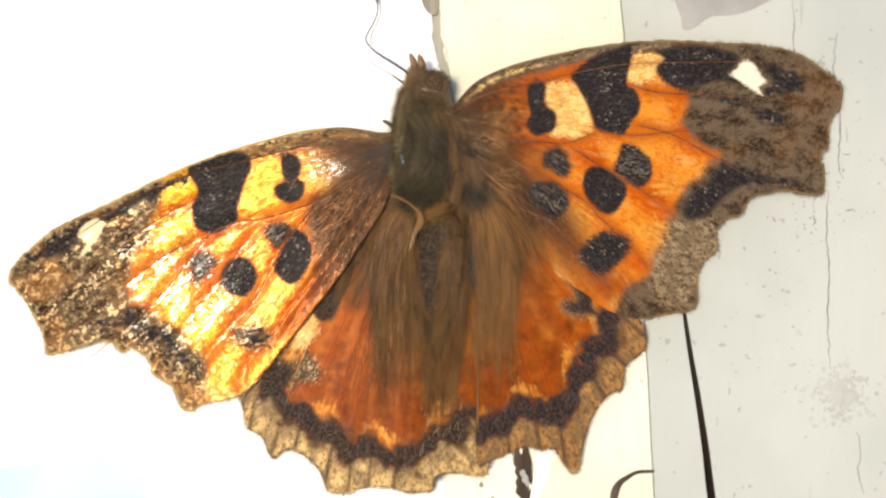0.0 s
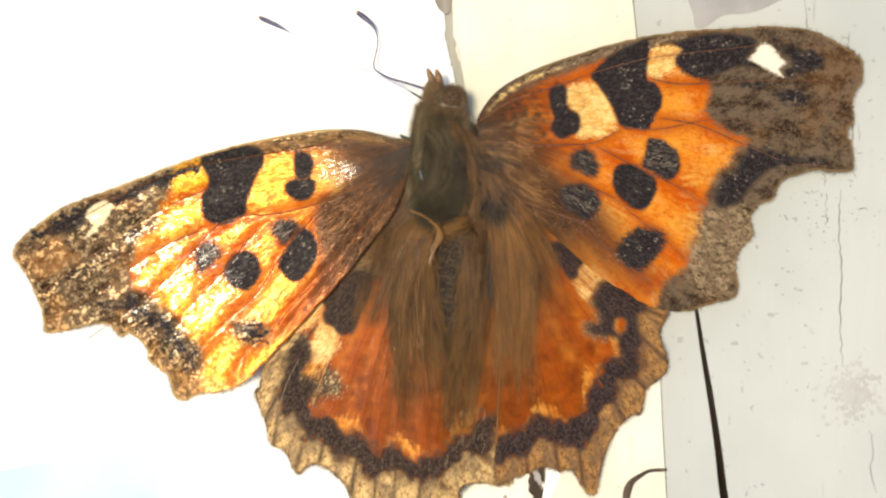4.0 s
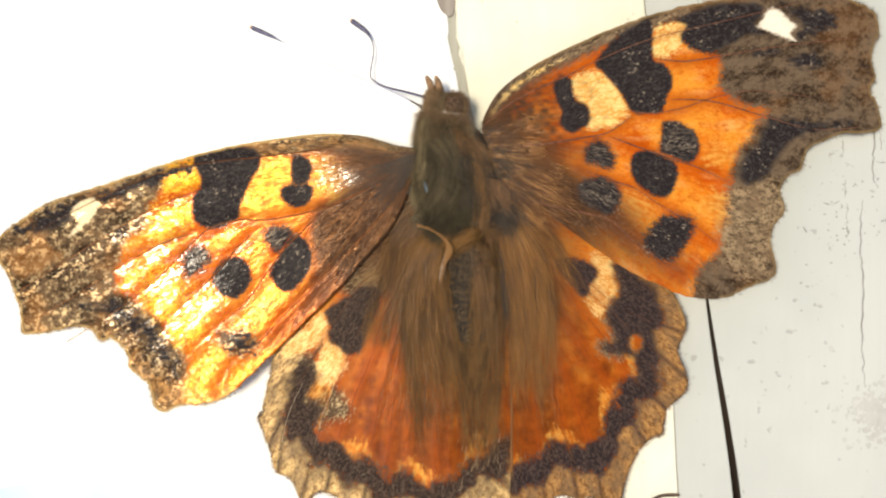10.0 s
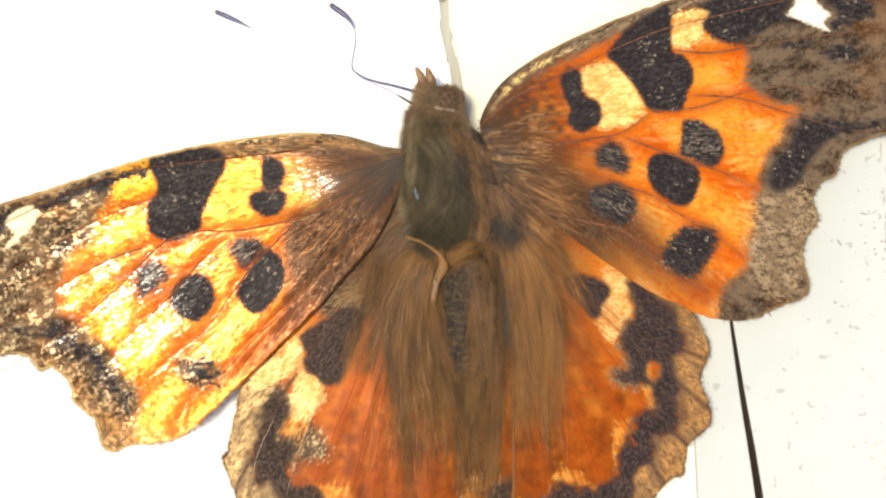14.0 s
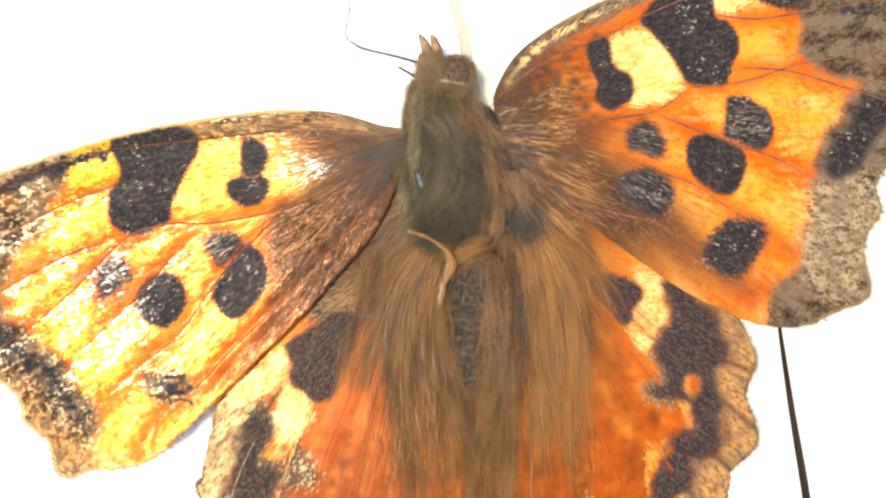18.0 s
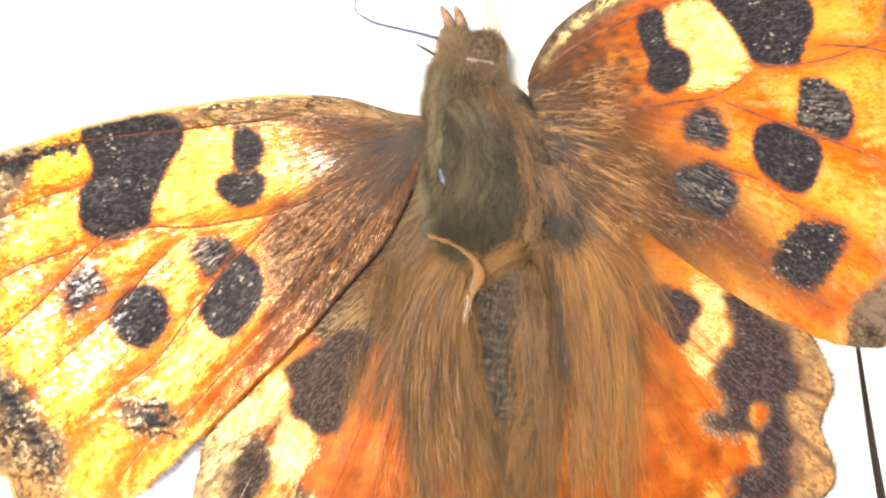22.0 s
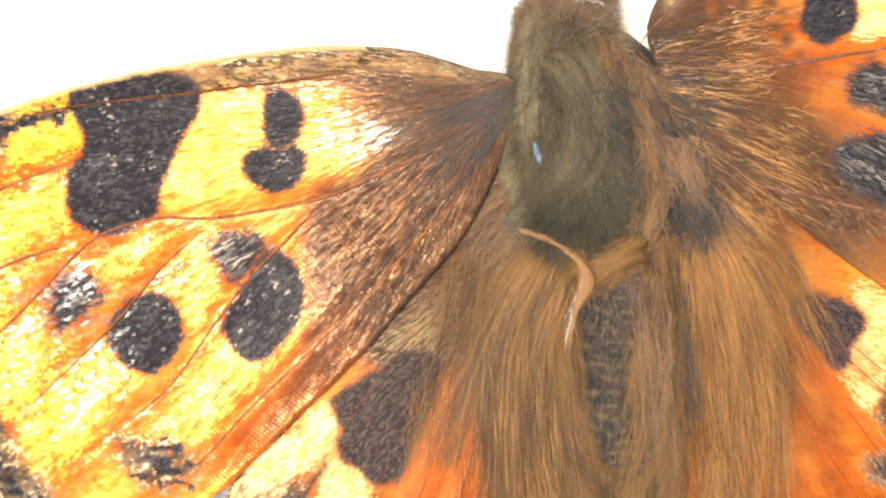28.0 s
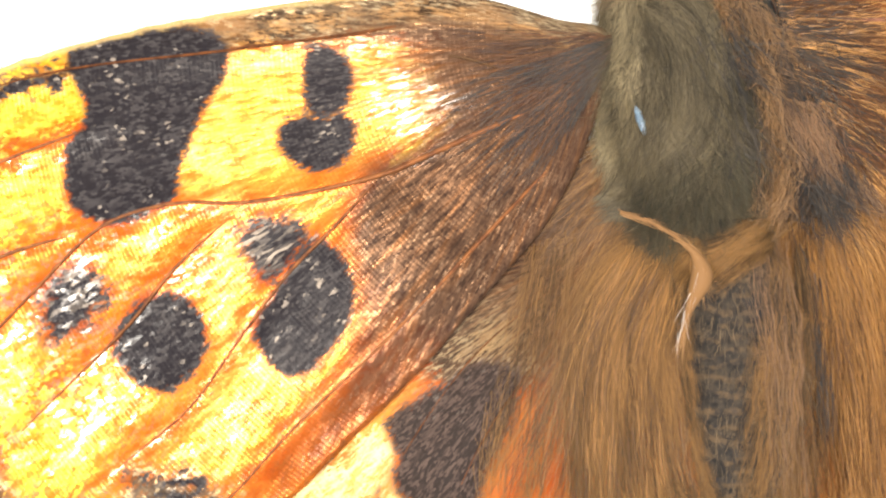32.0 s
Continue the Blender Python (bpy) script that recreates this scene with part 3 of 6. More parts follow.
tagged(board_left, "sunlit board thick with white oil paint", "board", kind="structure")
board_middle = slab("board_middle", [*sr.tolist(), *(ed[::-1] - [0.06, 0]).tolist()], -0.1, -12.0, M_PAINT_CREAM, bevel=0.2, core=M_WOOD)
tagged(board_middle, "narrow board in yellowed cream paint, chipped at its edge", "board", kind="structure")
slit = CRACK[1:]
width = np.linspace(0.02, 0.62, len(slit))
width[: len(slit) // 2] = np.linspace(0.10, 0.46, len(slit) // 2)
width[len(slit) // 2 :] = np.linspace(0.46, 0.80, len(slit) - len(slit) // 2)
slit_l, slit_r = slit - np.c_[width / 2, 0 * width], slit + np.c_[width / 2, 0 * width]
foot = slit[-1] + (slit[-1] - slit[-4]) / (slit[-1] - slit[-4])[1] * (-70 - slit[-1][1])
right_outline = [*ed.tolist(), (foot[0] - 0.5, -70.0), *slit_l[::-1].tolist(), CRACK[0].tolist(), *slit_r.tolist(), (foot[0] + 0.5, -70.0), (90, -70), (90, 75)]
board_right = slab("board_right", right_outline, -0.35, -12.0, M_PAINT_GREY, bevel=0.05, core=M_WOOD_DARK)
tagged(board_right, "weathered grey-white painted board with a long drying crack", "board", kind="structure")
bed = slab("sill_bed", [(-90, 75), (-90, -70), (90, -70), (90, 75)], -3.0 - 9.2, -60.0, M_WOOD_DARK)
tagged(bed, "dark old timber under the painted boards", "sill", kind="structure")
filler = slab("seam_filler", [*(sl + [-0.4, 0]).tolist(), *(sr[::-1] + [0.4, 0]).tolist()], -0.22, -3.0, M_SEAM)
tagged(filler, "grey weathered wood showing in the seam", "seam", kind="structure")
ground = mesh_object("ground", [(-40, -40, -0.06), (40, -40, -0.06), (40, 40, -0.06), (-40, 40, -0.06)], [(0, 1, 2, 3)], M_EARTH)
tagged(ground, "bare trodden earth round the sill", "ground", kind="structure")

flake = slab("paint_flake", curve_points([(18.76, 19.64), (26.17, 19.64), (24.70, 18.38), (22.82, 17.63), (20.93, 17.46), (19.68, 16.62), (18.88, 16.50), (18.72, 17.33)], 4, True).tolist(), -0.31, -0.36, M_BARE)
tagged(flake, "patch of bare grey primer where paint came off", "paint patch", kind="structure")
chip = slab("paint_chip", curve_points([(-0.71, 19.22), (0.54, 19.22), (0.50, 17.46), (-0.13, 17.54), (-0.54, 18.17)], 3, True).tolist(), 0.05, -0.2, M_WOOD)
tagged(chip, "chip of grey weathered wood beside the seam", "paint chip", kind="structure")
chip2 = slab("paint_chip", curve_points([(8.08, -15.11), (8.79, -14.49), (9.21, -15.11), (8.92, -16.79), (8.16, -18.55), (7.54, -19.30), (7.83, -17.21)], 3, True).tolist(), 0.06, -0.3, M_PAINT_WHITE)
tagged(chip2, "loose flake of white paint at the seam", "paint chip", kind="structure")
curl_line = slab("paint_crack", curve_points([(13.69, -19.30), (13.61, -18.05), (14.03, -17.21), (14.78, -16.71), (15.62, -16.33), (16.75, -16.29), (16.75, -16.50), (15.62, -16.58), (14.95, -17.00), (14.44, -17.46), (14.15, -18.46), (14.11, -19.30)], 3, True).tolist(), -0.06, -0.3, M_WOOD_DARK)
tagged(curl_line, "dark curled crack in the cream paint", "paint crack", kind="structure")
# thin pale blue patch at the lower left of the white board
blue = slab("blue_patch", curve_points([(-35.34, -17.96), (-31.99, -16.62), (-27.80, -15.87), (-23.20, -15.53), (-21.10, -16.29), (-20.89, -18.46), (-20.68, -23.41), (-35.34, -23.41)], 4, True).tolist(), 0.006, -0.1, M_BLUE)
tagged(blue, "faint pale blue patch on the white board", "paint smear", kind="structure")
sliver = slab("bare_sliver", curve_points([(6.49, -14.78), (7.16, -14.53), (7.66, -14.91), (7.79, -16.37), (7.91, -18.55), (8.25, -21.81), (6.99, -21.81), (6.70, -18.55), (6.45, -16.79)], 3, True).tolist(), -0.17, -0.4, M_WOOD_DARK)
tagged(sliver, "dark sliver of bare wood in the open seam", "wood sliver", kind="structure")
for i in range(14):
    # crumbs of flaked paint and bare spots along the worn seam
    y = rng0.uniform(-19.5, -13.5)
    x = float(np.interp(-y, -SEAM_L[:, 1], SEAM_L[:, 0])) + rng0.choice([-1, 1]) * abs(rng0.normal(0, 1.3)) + (1.2 if i % 2 else -0.4)
    r0 = rng0.uniform(0.08, 0.26)
    ring = [(x + r0 * rng0.uniform(0.5, 1.2) * math.cos(w), y + 1.6 * r0 * rng0.uniform(0.5, 1.2) * math.sin(w)) for w in np.linspace(0, 2 * math.pi, 9)[:-1]]
    crumb = slab("paint_crumb", ring, rng0.uniform(0.03, 0.12), -0.3, (M_WOOD, M_BARE, M_PAINT_CREAM)[i % 3])
    tagged(crumb, "crumb of flaked paint by the seam", "paint crumb", kind="structure")
def flecks(name, centre, spread, count, size, top, material, seed):
    """A stain of many small irregular specks, thicker towards its middle."""
    r = np.random.default_rng(seed)
    vs, fs = [], []
    for _ in range(count):
        c = np.array(centre) + r.normal(0, 1, 2) * spread * r.uniform(0.2, 1.0)
        w = np.sort(r.uniform(0, 2 * math.pi, 7))
        d = size * r.uniform(0.3, 1.4) * r.uniform(0.5, 1.2, 7)
        fs.append(tuple(range(len(vs), len(vs) + 7)))
        vs += [(MM * (c[0] + a * math.cos(t)), MM * (c[1] + a * math.sin(t)), MM * (top + 0.002 * len(fs) / count)) for a, t in zip(d, w)]
    return mesh_object(name, vs, fs, material, smooth=False)


stain = flecks("dust_stain", (30.8, -10.6), (1.5, 1.7), 330, 0.22, -0.345, plain_material("dust_stain", (0.36, 0.35, 0.315), (0.41, 0.405, 0.365), 900.0, 0.8, 0.2), 8)
pores = flecks("paint_pores", (28.0, 4.0), (7.0, 9.0), 150, 0.09, -0.345, plain_material("pore_dirt", (0.20, 0.19, 0.165), (0.33, 0.32, 0.29), 900.0, 0.8, 0.2), 12)
tagged(pores, "small dirt specks and pores in the grey-white paint", "paint pores", kind="structure")
worn = slab("worn_paint", ragged(curve_points([(1.47, -16.04), (3.14, -15.37), (5.65, -15.20), (6.28, -15.62), (6.57, -17.21), (6.82, -19.30), (7.12, -21.81), (1.05, -21.81), (1.13, -18.46)], 5, True), 0.10, 9).tolist(), 0.03, -0.3, M_CHIPPED)
tagged(worn, "rough speckled cream paint beside the open seam", "paint patch", kind="structure")


def hairline(points, width, seed):
    """A fine crack in the paint, as a thin dark sliver that lies in its face."""
    line = ragged(curve_points(points, 8), 0.05, seed)
    half = width * (0.4 + 0.6 * np.sin(np.linspace(0.1, 3.04, len(line)))) / 2
    ring = [*(line - np.c_[half, 0 * half]).tolist(), *(line + np.c_[half, 0 * half])[::-1].tolist()]
    ob = slab("paint_crack", ring, -0.344, -0.4, M_CRACK)
    tagged(ob, "hairline crack in grey-white paint", "paint crack", kind="structure")


hairline([(26.92, 18.80), (27.09, 17.12), (27.05, 15.87), (27.17, 14.82)], 0.09, 31)
hairline([(30.27, 16.29), (30.10, 13.78), (30.40, 11.26), (30.61, 9.17), (30.44, 7.08), (30.77, 5.40)], 0.12, 32)
hairline([(29.77, 4.56), (29.60, 1.63), (29.85, -1.30), (29.77, -5.07), (29.94, -8.42)], 0.12, 33)
hairline([(32.03, -13.44), (32.28, -15.11), (32.11, -16.37), (32.53, -18.05)], 0.10, 34)
hairline([(26.99, 4.41), (27.49, 4.21), (28.24, 4.51)], 0.10, 40)
hairline([(28.45, 7.28), (28.79, 7.12), (29.13, 6.91)], 0.10, 41)
hairline([(30.71, 7.39), (31.04, 7.22), (31.38, 7.31)], 0.10, 42)
hairline([(30.52, 6.13), (30.81, 6.17), (30.85, 5.92)], 0.10, 43)
hairline([(29.06, 5.52), (29.31, 5.78)], 0.10, 44)
hairline([(25.55, 2.63), (25.8, 2.21)], 0.10, 45)
hairline([(28.6, 2.83), (28.77, 2.25), (28.57, 1.91)], 0.10, 46)
hairline([(31.1, 3.03), (31.52, 3.2), (31.69, 2.95)], 0.10, 47)
hairline([(28.3, 8.87), (28.4, 7.95)], 0.07, 48)
hairline([(31.01, 9.32), (31.16, 8.15)], 0.07, 49)
hairline([(28.55, 6.02), (28.49, 4.76)], 0.07, 50)
hairline([(28.7, 4.35), (28.64, 3.0)], 0.07, 51)
tagged(stain, "greyish dust stain on the painted board", "stain", kind="structure")

# ---- the butterfly ----
BODY_X = 0.6
REST = Vector((0.2, 5.4, 0.0))


def wing_z(x, lift=0.0):
    """Spread wings droop a little from the body to their tips."""
    return 5.2 + lift - np.where(x > BODY_X, 0.10, 0.05) * np.abs(x - BODY_X)


butterfly = new("butterfly")
tagged(butterfly, "orange tortoiseshell butterfly basking with spread ragged wings", "butterfly")
SIT = -1.7  # the wings lie close over the boards
butterfly.matrix_basis = pose(REST.x * MM, REST.y * MM, SIT * MM)

F_VEINS = [
    [(2.0, -0.9), (3.99, -0.85), (5.72, -0.57), (7.17, -0.3), (8.62, 0.0), (9.65, 0.61), (10.39, 1.2)],
    [(8.77, -0.13), (10.7, -0.79), (12.79, -1.48), (15.21, -2.22), (17.5, -3.27), (19.82, -4.53)],
    [(6.89, -2.43), (9.24, -3.23), (10.72, -3.71), (12.51, -4.82), (14.62, -5.99), (16.45, -7.35)],
    [(2.31, -4.45), (5.18, -5.01), (7.21, -5.43), (8.96, -5.88), (10.45, -7.14), (12.24, -8.4), (14.04, -9.39)],
    [(10.24, 1.58), (11.9, 1.49), (13.96, 1.87), (16.45, 2.74), (19.39, 3.23), (23.2, 2.91)],
    [(11.85, 5.26), (14.34, 5.13), (18.09, 5.85), (22.3, 6.59), (26.56, 7.12)],
    [(13.13, 2.46), (16.04, 2.41), (19.41, 1.59), (23.24, 0.65), (26.66, 0.85)],
    [(-0.17, -0.27), (0.9, 0.96), (2.89, 2.41), (5.72, 3.76), (8.15, 5.04), (11.83, 6.6), (18.06, 8.3), (22.26, 9.46)],
]
FORE_RIGHT = {
    "bar": [(7.99, 4.79), (8.50, 5.60), (9.60, 6.70), (10.68, 7.35), (11.70, 7.75), (11.85, 5.22), (12.60, 4.84), (13.10, 4.20), (13.20, 3.39), (12.87, 2.74), (12.64, 1.92), (12.31, 1.59), (10.74, 1.55), (10.15, 2.18), (9.73, 2.90), (9.19, 3.57), (8.57, 4.24)],
    "spots": [
        ([(5.11, 3.18), (5.51, 3.64), (6.04, 3.77), (6.21, 3.29), (6.34, 2.57), (6.63, 2.10), (7.29, 1.87), (7.46, 1.31), (7.38, 0.70), (6.78, 0.29), (6.25, 0.11), (5.76, 0.43), (5.59, 0.86), (5.74, 1.47), (5.41, 2.07)], 1, 0.02),
        ([(7.32, -1.37), (7.61, -0.82), (8.19, -0.58), (8.69, -0.79), (9.08, -1.32), (9.17, -1.89), (8.94, -2.27), (8.50, -2.22), (8.05, -1.98), (7.47, -1.85)], 0.5, 0),
        ([(7.05, -3.50), (7.77, -3.20), (8.36, -3.05), (8.86, -3.32), (9.39, -3.62), (9.60, -4.16), (9.48, -4.73), (9.11, -5.22), (8.67, -5.32), (8.08, -4.96), (7.49, -4.63), (7.05, -4.21)], 0.6, 0.02),
        ([(10.55, -1.71), (11.00, -1.27), (11.74, -1.16), (12.34, -1.43), (13.09, -1.79), (13.54, -2.09), (13.64, -2.64), (13.46, -3.22), (13.25, -3.80), (12.81, -4.18), (12.21, -4.11), (11.61, -3.83), (11.07, -3.41), (10.65, -2.85)], 1, 0.03),
        ([(12.71, 0.71), (13.37, 0.90), (14.13, 0.64), (14.74, 0.25), (15.04, -0.29), (15.20, -0.86), (14.90, -1.45), (14.45, -1.72), (13.84, -1.62), (13.24, -1.35), (12.64, -1.14), (12.57, -0.65), (12.72, -0.07)], 0.8, 0.03),
        ([(11.93, -6.55), (12.52, -5.85), (13.18, -5.61), (14.02, -5.65), (14.68, -5.99), (14.57, -6.80), (14.09, -7.67), (13.43, -8.36), (12.68, -8.49), (11.94, -7.98), (11.46, -7.53)], 0.45, 0.0),
    ],
    "cream": [(6.12, 3.69), (6.93, 4.04), (7.95, 4.23), (8.57, 4.08), (9.19, 3.45), (9.74, 2.66), (10.32, 1.78), (10.25, 1.38), (9.76, 0.96), (9.02, 0.50), (8.21, 0.36), (7.39, 0.42), (7.50, 1.11), (7.37, 1.79), (6.75, 2.18), (6.34, 2.89)],
    "gold": [(11.83, 7.00), (13.06, 7.69), (14.30, 7.93), (14.52, 7.37), (14.03, 6.66), (13.58, 5.84), (12.67, 5.33), (11.93, 5.22)],
    "yellow": [
        [(9.69, -4.07), (10.13, -3.78), (11.02, -4.04), (12.21, -4.74), (11.86, -5.40), (11.33, -5.93), (10.43, -5.57), (9.78, -5.01)],
        [(15.82, -4.23), (16.43, -3.87), (17.20, -4.03), (17.23, -4.73), (17.05, -5.75), (16.69, -6.04), (16.14, -5.62), (15.37, -5.05), (15.46, -4.53)],
        [(15.80, -0.56), (16.72, -0.53), (17.64, -1.08), (17.34, -1.97), (16.42, -2.13), (15.66, -1.57)],
    ],
    "costa": [(13.81, 6.77), (14.21, 7.60), (13.38, 7.94), (14.00, 8.28), (16.07, 9.08), (18.16, 9.32), (19.64, 9.21), (19.52, 8.39), (19.11, 7.72), (20.09, 7.26), (18.61, 7.13), (17.78, 6.61), (16.53, 6.04), (15.70, 5.73), (14.65, 5.99)],
    "soot": [
        [(20.90, 9.54), (22.39, 9.30), (24.95, 9.06), (25.06, 7.75), (23.48, 7.20), (22.55, 6.60), (21.99, 7.24), (22.41, 7.87), (21.55, 8.66)],
        [(18.75, 6.15), (20.73, 6.34), (20.83, 5.64), (19.05, 5.55)],
        [(21.51, 5.66), (23.20, 6.21), (24.36, 5.46), (23.52, 4.73), (21.94, 4.94)],
        [(26.94, 5.25), (27.93, 5.11), (28.55, 4.38), (27.94, 4.28)],
        [(19.96, 1.35), (21.22, 1.63), (23.78, 1.28), (25.49, 1.57), (26.35, 0.97), (23.37, 0.20), (20.40, -0.19)],
    ],
    "white": [(20.36, 9.23), (19.73, 8.72), (19.44, 8.06), (19.11, 7.72), (20.09, 7.26), (21.36, 6.81), (22.51, 6.51), (22.00, 6.99), (21.91, 7.44), (22.28, 7.82), (21.55, 8.45), (21.04, 8.93)],
    "band": [(19.63, 0.90), (19.22, -0.26), (18.60, -0.76), (18.02, -1.71), (17.79, -2.74), (18.22, -3.43), (18.98, -3.58), (20.32, -2.90), (20.65, -2.28), (21.23, -1.32), (21.89, -0.49), (22.48, 0.10), (22.89, 1.05), (21.95, 1.40), (20.68, 1.21)],
    "apex": [(15.58, 5.90), (16.50, 5.39), (16.68, 4.58), (16.53, 3.56), (16.95, 2.92), (17.80, 2.49), (18.65, 2.06), (19.91, 1.85), (19.42, 0.89), (19.10, -0.26), (18.52, -0.76), (17.94, -1.72), (17.70, -2.78), (17.05, -4.18), (16.82, -5.50), (17.09, -7.05), (16.52, -8.07), (15.15, -9.31), (15.40, -11.97), (22.10, -9.45), (24.57, -2.83), (32.74, -0.60), (32.55, 11.46), (22.24, 11.10), (15.96, 8.84)],
    "pale": [(16.89, -4.39), (18.22, -3.67), (20.24, -3.23), (20.85, -4.53), (21.28, -5.18), (20.36, -6.27), (20.05, -7.83), (19.56, -9.48), (17.45, -8.68), (17.01, -7.05)],
    "veins": F_VEINS,
}
